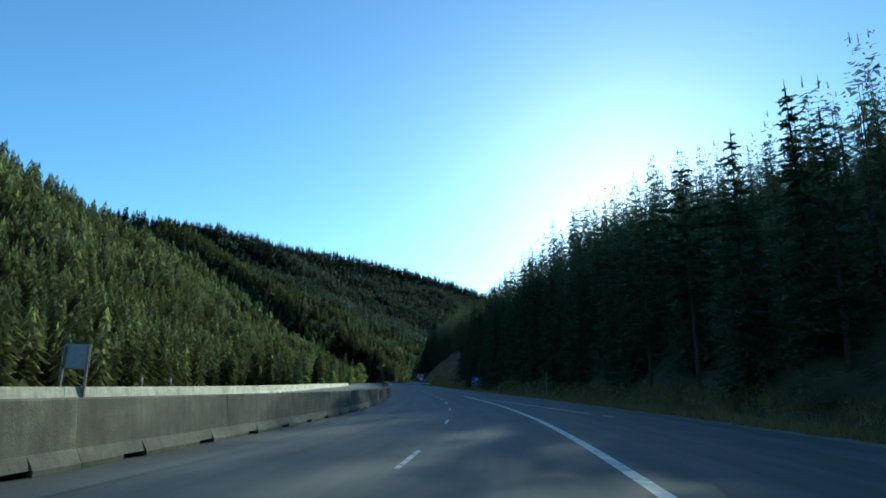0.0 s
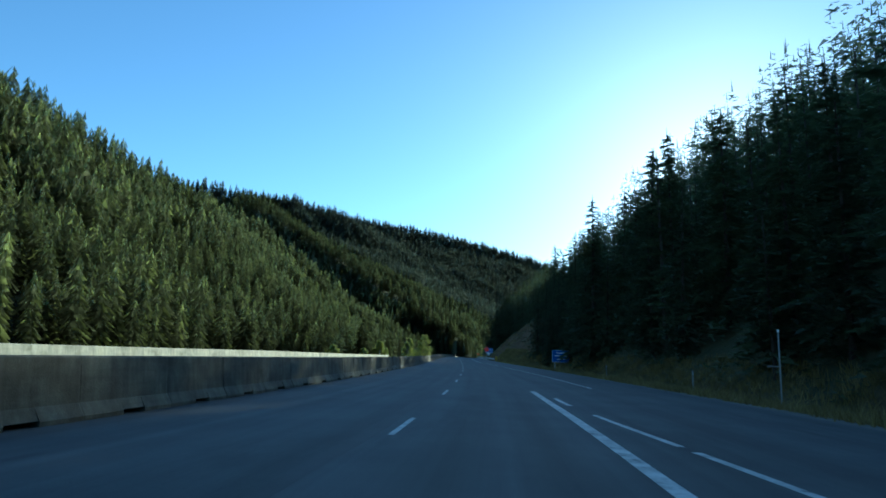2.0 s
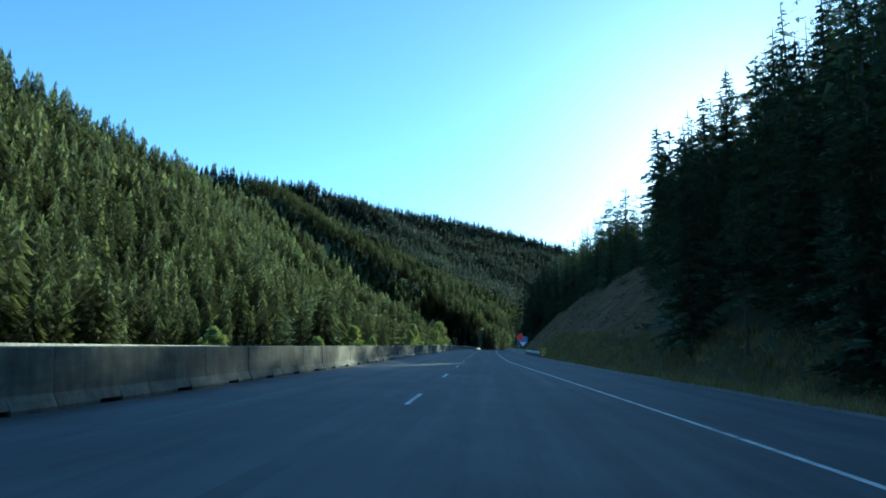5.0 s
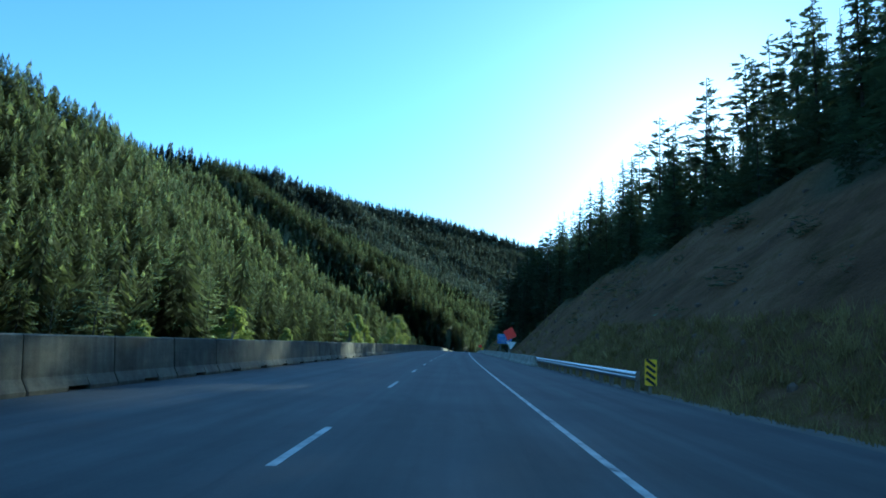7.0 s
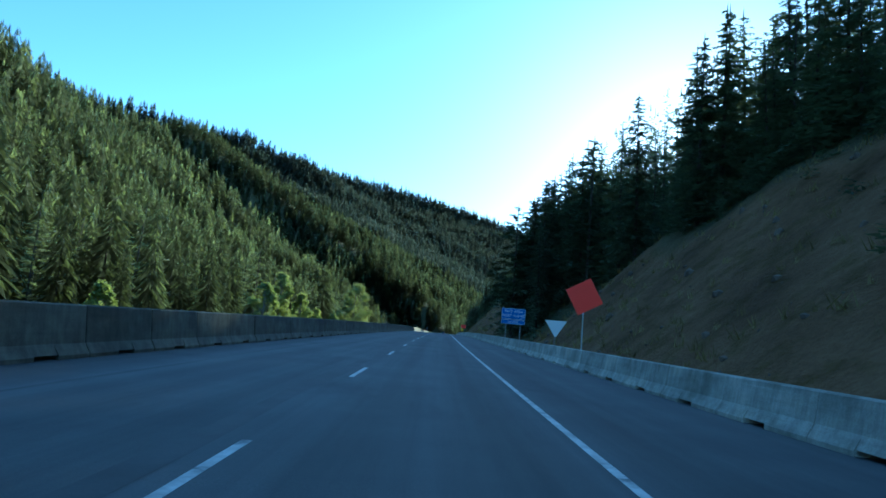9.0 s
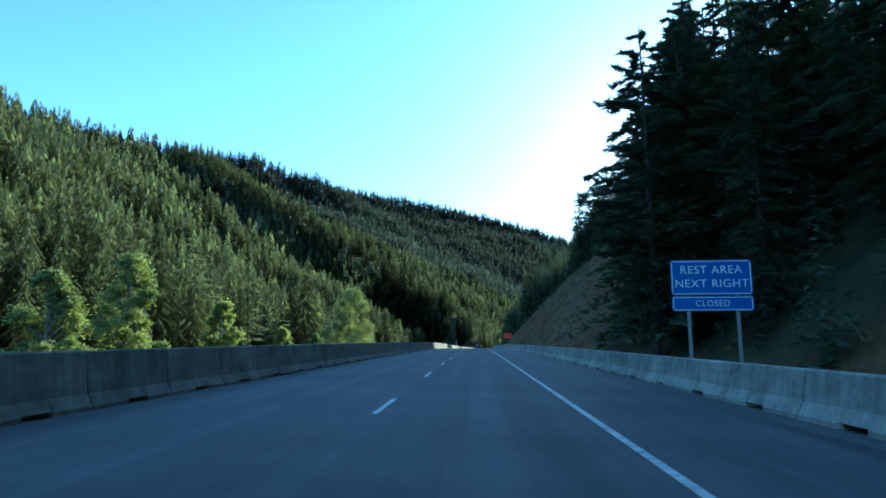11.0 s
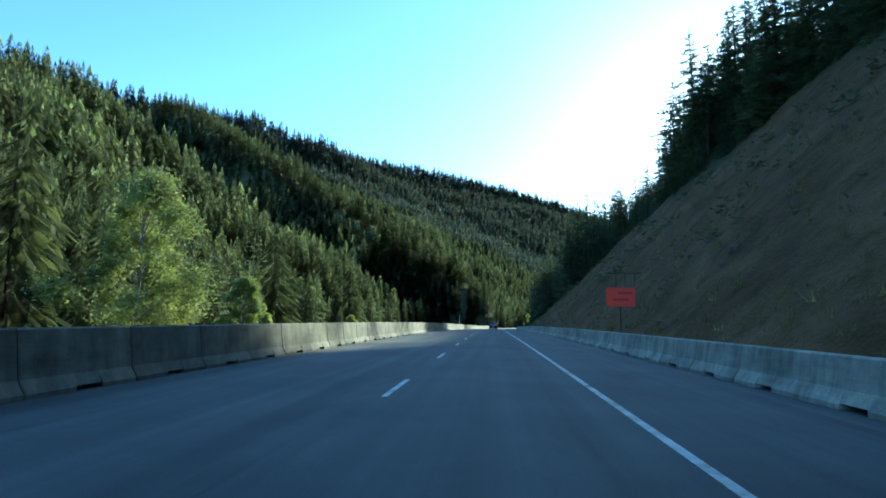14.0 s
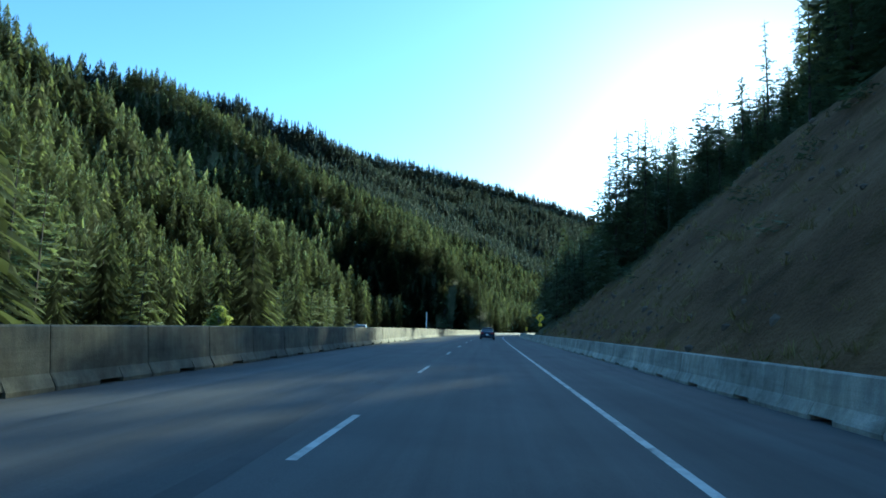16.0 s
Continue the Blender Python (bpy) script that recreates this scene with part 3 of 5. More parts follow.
TALL = barrier_mesh("tall_block", 3.05, 1.10, 0.62, 0.17, SHADED_CONCRETE)
LOW = barrier_mesh("low_block", 3.05, 0.82, 0.60, 0.16, CONCRETE)
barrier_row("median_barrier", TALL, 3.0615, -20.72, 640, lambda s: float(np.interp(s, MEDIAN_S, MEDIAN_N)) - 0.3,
            "weathered concrete median barrier block, toned dark for shade, with a drain slot", "median barrier blocks", seed=2)
barrier_row("shoulder_barrier", LOW, 3.05, 236, 640, lambda s: float(np.interp(s, [236, 260, 310, 640], [6.1, 5.75, 5.2, 5.25])) + 0.3,
            "pale grey concrete shoulder barrier block below the cut slope", "shoulder barrier blocks", seed=3)
PALE = barrier_mesh("pale_block", 3.05, 0.82, 0.60, 0.16, SUNLIT_CONCRETE)
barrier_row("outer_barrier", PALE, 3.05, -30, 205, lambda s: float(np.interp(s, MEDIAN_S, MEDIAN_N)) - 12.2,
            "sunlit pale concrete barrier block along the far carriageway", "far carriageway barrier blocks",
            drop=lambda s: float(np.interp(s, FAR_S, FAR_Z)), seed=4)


# ---------------------------------------------------------------- conifers
def conifer(rng, tall, wide, tiers, per, base=0.06, tufts=4, blades=2, sparse=0.05, droop=0.35, ragged=0.3, pine=False, full=1.0):
    """Triangles of a conifer's crown: uneven whorls of boughs, each hung with tufts of needles; pines carry theirs at the boughs' ends."""
    V, F = [], []
    m = tall / 20.0

    def tri(a, b, c):
        F.append((len(V), len(V) + 1, len(V) + 2))
        V.extend((a, b, c))

    lobes = [rng.uniform(0.72, 1.2) for _ in range(8)]
    for i in range(tiers):
        u = min(0.97, max(0.0, (i + rng.uniform(-0.35, 0.35)) / tiers))
        z = tall * (base + (0.97 - base) * u)
        if pine:
            reach = wide * min(1.0, (1.02 - u) / 0.45) ** 0.75 * (0.55 + 0.45 * min(1.0, u / 0.25))
        else:
            reach = wide * (1 - u) ** 0.8 * (0.6 + 0.4 * min(1.0, (u + 0.15) / 0.3))
        reach = reach * lobes[int(u * 7.99)] + 0.28 * m
        a0 = rng.uniform(0, 6.28)
        count = max(3, round(per * (1.0 - 0.45 * u)))
        for j in range(count):
            if rng.random() < sparse:
                continue
            a = a0 + 6.283 * j / count + rng.uniform(-0.4, 0.4)
            L = reach * rng.uniform(1 - ragged, 1 + ragged)
            dx, dy = math.cos(a), math.sin(a)
            zz = z + rng.uniform(-0.9, 0.9) * tall / tiers
            dr = droop * (1.1 - u) + rng.uniform(-0.15, 0.15)
            if tufts > 2:
                tri((0, 0, zz + 0.03 * m), (0, 0, zz - 0.05 * m), (dx * L, dy * L, zz - dr * L))
            for k in range(tufts):
                q = (k + rng.uniform(0.15, 0.85)) / tufts
                q = 0.35 + 0.65 * q if pine else 0.06 + 0.94 * q
                size = (0.95 * L / (tufts + 1) * (1.15 - 0.5 * q) + 0.24 * m) * rng.uniform(0.75, 1.25) * (1.1 - 0.35 * u) * full * (1.3 if pine else 1.0)
                cx, cy, cz = dx * L * q, dy * L * q, zz - dr * L * q * q
                for _ in range(blades):
                    t = rng.uniform(0, 6.28)
                    ex, ey = math.cos(t), math.sin(t)
                    f, g = size * rng.uniform(0.7, 1.25), size * rng.uniform(0.25, 0.5)
                    fall = rng.uniform(-0.75, 0.1) if not pine else rng.uniform(-0.35, 0.6)
                    tri((cx - 0.55 * f * ex - g * ey, cy - 0.55 * f * ey + g * ex, cz + rng.uniform(-0.1, 0.35) * size),
                        (cx - 0.35 * f * ex + g * ey, cy - 0.35 * f * ey - g * ex, cz + rng.uniform(-0.25, 0.3) * size),
                        (cx + f * ex + 0.35 * f * dx, cy + f * ey + 0.35 * f * dy, cz + fall * size))
    for k in range(3):
        a = 2.1 * k
        b = 0.09 * m
        tri((b * math.cos(a), b * math.sin(a), tall * 0.93), (b * math.cos(a + 2), b * math.sin(a + 2), tall * 0.93), (0, 0, tall * 1.0))
    return np.array(V, np.float32), np.array(F, np.int32)


def shingle_tree(rng, wide, tiers, per, base=0.03, ragged=0.3, power=0.8, sparse=0.0, kite=True):
    """A conifer of unit height for the distance: short drooping sprays that overlap down a narrow, uneven cone."""
    V, F = [], []
    gap = (1 - base) / tiers
    lobes = [rng.uniform(0.82, 1.18) for _ in range(6)]
    for i in range(tiers):
        u = max(0.0, (i + rng.uniform(-0.3, 0.3)) / tiers)
        z = base + (1 - base) * u
        r = wide * max(0.0, 1.0 - u) ** power * (0.72 + 0.28 * min(1, u / 0.18 + 0.2)) * lobes[i * 6 // tiers] + 0.006
        n = max(4, int(round(per * (1.0 - 0.5 * u))))
        a0 = rng.uniform(0, 6.28)
        for j in range(n):
            if rng.random() < sparse:
                continue
            a = a0 + 6.283 * (j + rng.uniform(-0.35, 0.35)) / n
            q = r * rng.uniform(1 - ragged, 1 + ragged)
            w = 0.6 * 3.14 * r / n * rng.uniform(0.8, 1.3) + 0.002
            c, s = math.cos(a), math.sin(a)
            zt = z + rng.uniform(-0.4, 0.4) * gap
            high = zt + gap * rng.uniform(0.9, 1.5) + 0.2 * q
            k = len(V)
            if kite:
                V += [(0.3 * q * c, 0.3 * q * s, high), (0.85 * q * c - w * s, 0.85 * q * s + w * c, zt + 0.3 * gap), (1.1 * q * c, 1.1 * q * s, zt - 0.2 * q), (0.85 * q * c + w * s, 0.85 * q * s - w * c, zt + 0.3 * gap)]
                F += [(k, k + 1, k + 2), (k, k + 2, k + 3)]
            else:
                V += [(0.25 * q * c, 0.25 * q * s, high), (q * c - 1.2 * w * s, q * s + 1.2 * w * c, zt - 0.1 * q), (q * c + 1.2 * w * s, q * s - 1.2 * w * c, zt - 0.1 * q)]
                F.append((k, k + 1, k + 2))
    k = len(V)
    V += [(0.008, 0, 0.93), (-0.004, 0.007, 0.93), (-0.004, -0.007, 0.93), (0, 0, 1.01)]
    F += [(k, k + 1, k + 3), (k + 1, k + 2, k + 3), (k + 2, k, k + 3)]
    return np.array(V, np.float32), np.array(F, np.int32)


def trunk_tris(tall, r, sides=5):
    a = np.arange(sides) * 2 * np.pi / sides
    low = np.stack([r * np.cos(a), r * np.sin(a), np.full(sides, -0.04 * tall)], 1)
    high = np.stack([0.12 * r * np.cos(a), 0.12 * r * np.sin(a), np.full(sides, tall * 0.97)], 1)
    F = []
    for i in range(sides):
        j = (i + 1) % sides
        F += [(i, j, sides + j), (i, sides + j, sides + i)]
    return np.concatenate([low, high]).astype(np.float32), np.array(F, np.int32)


def scatter_mesh(name, templates, places, mat, seed, smooth=False, tone=0.45):
    """One mesh of many trees: places are rows of x, y, z, size, width factor; each tree has a tint of its own, spread
    about tone, which also carries painted shade and haze.
    """
    rng = np.random.default_rng(seed)
    which = rng.integers(0, len(templates), len(places))
    VV, FF, TT, NN, base = [], [], [], [], 0
    for k, (V, F) in enumerate(templates):
        p = places[which == k]
        if not len(p):
            continue
        a = rng.uniform(0, 2 * np.pi, len(p))
        c, s = np.cos(a)[:, None] * p[:, 4:5], np.sin(a)[:, None] * p[:, 4:5]
        lean = rng.normal(0, 0.018, (len(p), 2))
        x = V[:, 0] * c - V[:, 1] * s + lean[:, :1] * V[:, 2]
        y = V[:, 0] * s + V[:, 1] * c + lean[:, 1:] * V[:, 2]
        z = np.repeat(V[None, :, 2], len(p), 0)
        pts = np.stack([x, y, z], -1) * p[:, 3][:, None, None] + p[:, None, :3]
        VV.append(pts.reshape(-1, 3))
        if smooth:
            # needles of one crown shade as a soft mass, with some scatter from spray to spray
            out = np.stack([x, y, 0.7 * np.hypot(x, y) + 0.03 + 0 * z], -1) + rng.normal(0, 0.03, z.shape + (3,))
            NN.append((out / np.linalg.norm(out, axis=-1, keepdims=True)).reshape(-1, 3))
        FF.append((F[None] + (np.arange(len(p)) * len(V))[:, None, None]).reshape(-1, 3) + base)
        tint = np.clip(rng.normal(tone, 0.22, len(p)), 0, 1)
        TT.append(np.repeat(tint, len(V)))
        base += len(p) * len(V)
    ob = mesh_object(name, np.concatenate(VV), np.concatenate(FF), mat, smooth=smooth)
    if smooth:
        ob.data.normals_split_custom_set_from_vertices(np.concatenate(NN))
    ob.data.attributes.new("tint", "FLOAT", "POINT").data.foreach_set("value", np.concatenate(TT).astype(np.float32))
    return ob


def sample(rng, x0, x1, y0, y1, spacing):
    """A jittered grid of places."""
    gx, gy = np.meshgrid(np.arange(x0, x1, spacing), np.arange(y0, y1, spacing))
    return gx.ravel() + rng.uniform(-0.48, 0.48, gx.size) * spacing, gy.ravel() + rng.uniform(-0.48, 0.48, gx.size) * spacing


def place_rows(x, y, keep, rng, tall, spread, width=(0.8, 1.25)):
    z, bare = height(x, y)
    size = tall * rng.uniform(1 - spread, 1 + spread, len(x)) * (0.85 + 0.3 * lattice(x, y, 35.0, 9))
    size = np.minimum(size, np.maximum(sun_room(x, y, z), 3.0))
    return np.stack([x, y, z - 0.3, size, rng.uniform(*width, len(x))], 1)[keep]


def sun_room(x, y, z):
    """How tall trees at x, y on ground z may grow and still let the low sun through the gaps of the stand to the barriers behind."""
    x, y, z = (np.asarray(v, float).ravel() for v in (x, y, z))
    s, n = to_road(x, y)
    room = np.full(len(x), 60.0)
    for n0, spans in ((-19.5, ((0, 114),)), (-7.0, ((112, 118), (155, 169), (438, 457), (487, 535))), (-5.7, ((409, 438),))):
        k = (n - n0) / math.sin(radians(SUN_AZ) + 0.06)
        for _ in range(2):
            s0, n1 = to_road(x - k * math.sin(radians(SUN_AZ)), y - k * math.cos(radians(SUN_AZ)))
            k = k + (n1 - n0) / math.sin(radians(SUN_AZ) + 0.06)
        free = np.interp(s0, GRID_S, Z_S) + 0.2 + k * math.tan(radians(SUN_EL)) - z
        for lo, hi in spans:
            room = np.where((s0 > lo) & (s0 < hi) & (n > 8), np.minimum(room, free), room)
    return room


rng_t = random.Random(11)
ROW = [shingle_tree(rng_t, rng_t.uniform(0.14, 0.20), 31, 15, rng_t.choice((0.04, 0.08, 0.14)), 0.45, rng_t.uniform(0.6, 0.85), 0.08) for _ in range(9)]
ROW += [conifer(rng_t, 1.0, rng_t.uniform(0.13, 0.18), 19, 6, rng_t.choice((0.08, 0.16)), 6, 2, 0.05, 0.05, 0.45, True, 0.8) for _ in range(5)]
MID = [shingle_tree(rng_t, rng_t.uniform(0.14, 0.20), rng_t.choice((18, 19, 20)), 12, 0.03, 0.42, rng_t.uniform(0.6, 0.85), kite=False) for _ in range(16)]
FAR = [shingle_tree(rng_t, rng_t.uniform(0.15, 0.21), 9, 7, 0.02, 0.35, rng_t.uniform(0.6, 0.85), kite=False) for _ in range(14)]
VERY_FAR = [shingle_tree(rng_t, rng_t.uniform(0.18, 0.26), 6, 5, 0.0, 0.3, kite=False) for _ in range(8)]


def forest_left():
    rng = np.random.default_rng(5)
    # the valley floor and the near hillside
    x, y = sample(rng, -345, 40, 60, 830, 5.6)
    s, n = to_road(x, y)
    keep = (n < np.interp(s, [150, 235, 262, 520, 592, 645, 745, 770], [-66, -60, -34, -34, -36, -62, -62, -28])) & (lattice(x, y, 16.0, 21) > np.where(n > -75, 0.18, 0.08))
    rows = place_rows(x, y, keep, rng, 18.5, 0.3)
    nk = n[keep]
    rows[:, 3] *= np.interp(nk, [-120, -75, -34], [1.0, 0.9, 0.78])
    close, back = nk > -58, nk < -150
    rows[close, 3] *= rng.uniform(0.65, 1.25, close.sum())
    # tone 0.12 paints the row's shade into its tint
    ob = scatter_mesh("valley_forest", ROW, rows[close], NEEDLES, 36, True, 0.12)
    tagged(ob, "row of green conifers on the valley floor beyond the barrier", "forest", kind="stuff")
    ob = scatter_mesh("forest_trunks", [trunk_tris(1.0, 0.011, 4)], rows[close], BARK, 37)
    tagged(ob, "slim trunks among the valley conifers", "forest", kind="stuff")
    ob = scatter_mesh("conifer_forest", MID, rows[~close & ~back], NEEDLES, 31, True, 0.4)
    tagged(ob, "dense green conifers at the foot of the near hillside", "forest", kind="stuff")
    # raised tone: distance haze goes into the tint from here on
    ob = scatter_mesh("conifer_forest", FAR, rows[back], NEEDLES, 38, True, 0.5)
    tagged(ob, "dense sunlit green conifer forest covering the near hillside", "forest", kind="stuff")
    # the spurs behind it
    x, y = sample(rng, -560, 170, 830, 1290, 7.2)
    s, n = to_road(x, y)
    # lowered tone: the spurs' shade is put into the tint
    ob = scatter_mesh("conifer_forest", FAR, place_rows(x, y, (n < -24) & (lattice(x, y, 18.0, 22) > 0.06), rng, 18, 0.25), NEEDLES, 32, True, 0.25)
    tagged(ob, "green conifer forest on the spurs behind the near hillside", "forest", kind="stuff")
    x, y = sample(rng, -820, 260, 1290, 1900, 8.4)
    s, n = to_road(x, y)
    # far ridges: haze painted into the needles' colour, with a raised tone
    ob = scatter_mesh("conifer_forest", VERY_FAR, place_rows(x, y, n < -24, rng, 21, 0.3, (0.7, 1.0)), NEEDLES_HAZE, 33, True, 0.6)
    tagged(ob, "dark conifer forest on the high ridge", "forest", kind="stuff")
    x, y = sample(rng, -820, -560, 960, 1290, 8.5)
    ob = scatter_mesh("conifer_forest", VERY_FAR, place_rows(x, y, x < 1e9, rng, 20, 0.3, (0.7, 1.0)), NEEDLES_HAZE, 34, True, 0.6)
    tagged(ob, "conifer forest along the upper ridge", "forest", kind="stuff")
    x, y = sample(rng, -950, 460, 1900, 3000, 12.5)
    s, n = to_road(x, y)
    ob = scatter_mesh("conifer_forest", VERY_FAR, place_rows(x, y, np.abs(n) > 40, rng, 22, 0.3), NEEDLES_HAZE, 35, True, 0.7)
    tagged(ob, "conifer forest on the farthest ridge, tinted blue-green for haze", "forest", kind="stuff")


forest_left()

# near conifers: a few kinds, each of trunk and crown
rng_n = random.Random(23)


def conifer_kind(tall, wide, tiers, per, base, tufts, blades, sparse, droop, ragged, pine=False):
    V, F = conifer(rng_n, tall, wide, tiers, per, base, tufts, blades, sparse, droop, ragged, pine, 1.0)
    crown = bpy.data.meshes.new("crown")
    crown.from_pydata(V, [], F)
    crown.materials.append(NEEDLES_SHADED)
    crown.attributes.new("tint", "FLOAT", "POINT").data.foreach_set("value", np.full(len(V), rng_n.uniform(0.2, 0.8), np.float32))
    T, G = trunk_tris(tall, tall * 0.0115, 7)
    trunk = bpy.data.meshes.new("trunk")
    trunk.from_pydata(T, [], G)
    trunk.materials.append(BARK)
    return tall, crown, trunk


def conifer_kinds(tiers, per, tufts, blades):
    """Seven kinds: spruces and firs, and from the fourth on two pines, a fir and a half-bare larch."""
    return [conifer_kind(20, 3.3, round(26 * tiers), per, 0.05, tufts, blades, 0.05, 0.42, 0.3), conifer_kind(20, 2.8, round(26 * tiers), per, 0.05, tufts, blades, 0.06, 0.36, 0.35),
            conifer_kind(20, 3.7, round(24 * tiers), per, 0.04, tufts, blades, 0.06, 0.46, 0.28), conifer_kind(20, 2.4, round(20 * tiers), per - 1, 0.22, tufts, blades, 0.14, 0.05, 0.45, True),
            conifer_kind(20, 2.2, round(17 * tiers), per - 1, 0.38, tufts, blades, 0.18, 0.0, 0.5, True), conifer_kind(20, 3.1, round(27 * tiers), per, 0.06, tufts, blades, 0.06, 0.42, 0.32),
            conifer_kind(20, 1.5, round(20 * tiers), per - 2, 0.15, tufts, blades, 0.25, 0.15, 0.6)]


KINDS = conifer_kinds(1.0, 7, 4, 2)
# the same kinds with finer tufts, for the trees beside the road
CLOSE_KINDS = conifer_kinds(1.2, 8, 8, 3)
CONIFER_LABELS = ["tall dark spruce with drooping branches on the shaded slope", "tall dark fir with a narrow ragged crown on the slope", "broad dark spruce at the forest's edge",
                  "thin pine with a bare lower trunk and sparse crown", "slender backlit pine with a high open crown", "dense dark fir on the shaded hillside", "scraggly half-bare larch standing on the slope"]


def conifer_tree(kind, x, y, tall, yaw, width=1.0, capped=True):
    along, off = to_road(x, y)
    close = -20 < along[0] < 425 and off[0] - np.interp(along[0], [0, 200, 300, 425], [17, 26, 20, 20]) < 0
    size, crown, trunk = (CLOSE_KINDS if close else KINDS)[kind]
    z = float(height(np.array([x]), np.array([y]))[0][0])
    if capped:
        tall = min(tall, max(float(sun_room(x, y, z)[0]), 3.0))
    k = tall / size
    ob = new("conifer_tree")
    ob.matrix_world = pose(x, y, z - 0.2, rng_n.uniform(-1.5, 1.5), rng_n.uniform(-1.5, 1.5), yaw) @ Matrix.Diagonal((k * width, k * width, k, 1))
    for name, me in (("trunk", trunk), ("crown", crown)):
        p = new(name, me)
        p.parent = ob
    tagged(ob, CONIFER_LABELS[kind], "tree", "conifers on the roadside slope")


# landmark trees of the skyline: x, y, height of the top, kind
for x, y, top, kind in ((36.5, 164, 50.5, 3), (48.6, 159.6, 50.5, 0), 
                        (11.4, 253.8, 36.3, 3), (17.9, 259.4, 41.8, 4), (20.7, 264.3, 44.1, 3), (21.3, 260, 44.9, 4), (23.1, 257.6, 45.8, 3), (25, 257.1, 47.3, 4), (13.3, 272.7, 38.1, 3), (15.4, 295.9, 41.9, 5), (8.9, 290.7, 38.7, 0), (1.1, 288.9, 30.4, 1), (-1.1, 299.6, 29.7, 0),
                        (-11.1, 335.3, 25.9, 3), (-8.8, 337.2, 27.9, 2), (-5.6, 342.6, 29.2, 6), (9, 474.1, 55.6, 0), (5.7, 495.8, 54.4, 4), (1.7, 491.5, 48.2, 3),
                        (3.3, 537.9, 53, 6), (1.1, 541.9, 45.8, 3), (-6.7, 532.5, 38.7, 4), (8, 537.6, 54.6, 5), (-2.5, 486.4, 43.1, 4), (2.1, 491.2, 49.7, 4), (3.7, 492, 51.6, 3), (11.3, 507.5, 57.4, 4), (11.9, 501.6, 57.1, 3), (-5.4, 504.1, 38.4, 6), (-4.3, 525.8, 39.5, 6), (-6.5, 537.7, 39, 4),
                        (-6.4, 570.5, 44, 2), (-7.9, 576.5, 43, 0), (-11.9, 582.2, 41.5, 5), (-15.6, 590.1, 39, 3), (-16.9, 597.9, 39, 0), (-17.9, 603.9, 38, 1)):
    z = float(height(np.array([float(x)]), np.array([float(y)]))[0][0])
    conifer_tree(kind, x, y, max(top - z, 9.0), x * 37 % 360, 1.0, y > 450 and kind in (0, 1, 2, 5))


# the stand above the end of the cut slope: metres along the road, to its right, height, kind
for s, n, tall, kind in ((556, 19, 19, 0), (560, 23, 20, 5), (563, 27, 21, 2), (552, 24, 22, 0), (548, 28, 21, 5), (557, 31, 22, 1), (566, 21, 18, 2), (570, 17, 18, 0), (576, 14, 17, 5), (582, 13, 16, 0), (588, 12, 16, 2),
                         (598, 11, 19, 0), (606, 12, 19, 5), (613, 11.5, 18, 2), (622, 12, 17, 0), (632, 12, 17, 5), (541, 32, 19, 6), (538, 35, 21, 1), (546, 36, 20, 0), (534, 37, 22, 5), (528, 35, 21, 6), (524, 38, 22, 0), (518, 39, 21, 5), (572, 24, 19, 2), (565, 33, 20, 5),
                         (338, 13, 21, 0), (342, 16, 23, 5), (346, 12.5, 20, 2), (350, 14, 22, 0), (344, 20, 24, 1), (352, 18, 22, 5), (348, 23, 23, 0), (355, 22, 22, 2), (336, 18, 22, 5), (340, 24, 23, 0), (357, 26, 22, 1), (334, 14, 20, 2), (346, 17, 24, 5)):
    x, y, _, _ = road_at(s, n)
    conifer_tree(kind, x, y, tall, s * 53 % 360, 1.15)


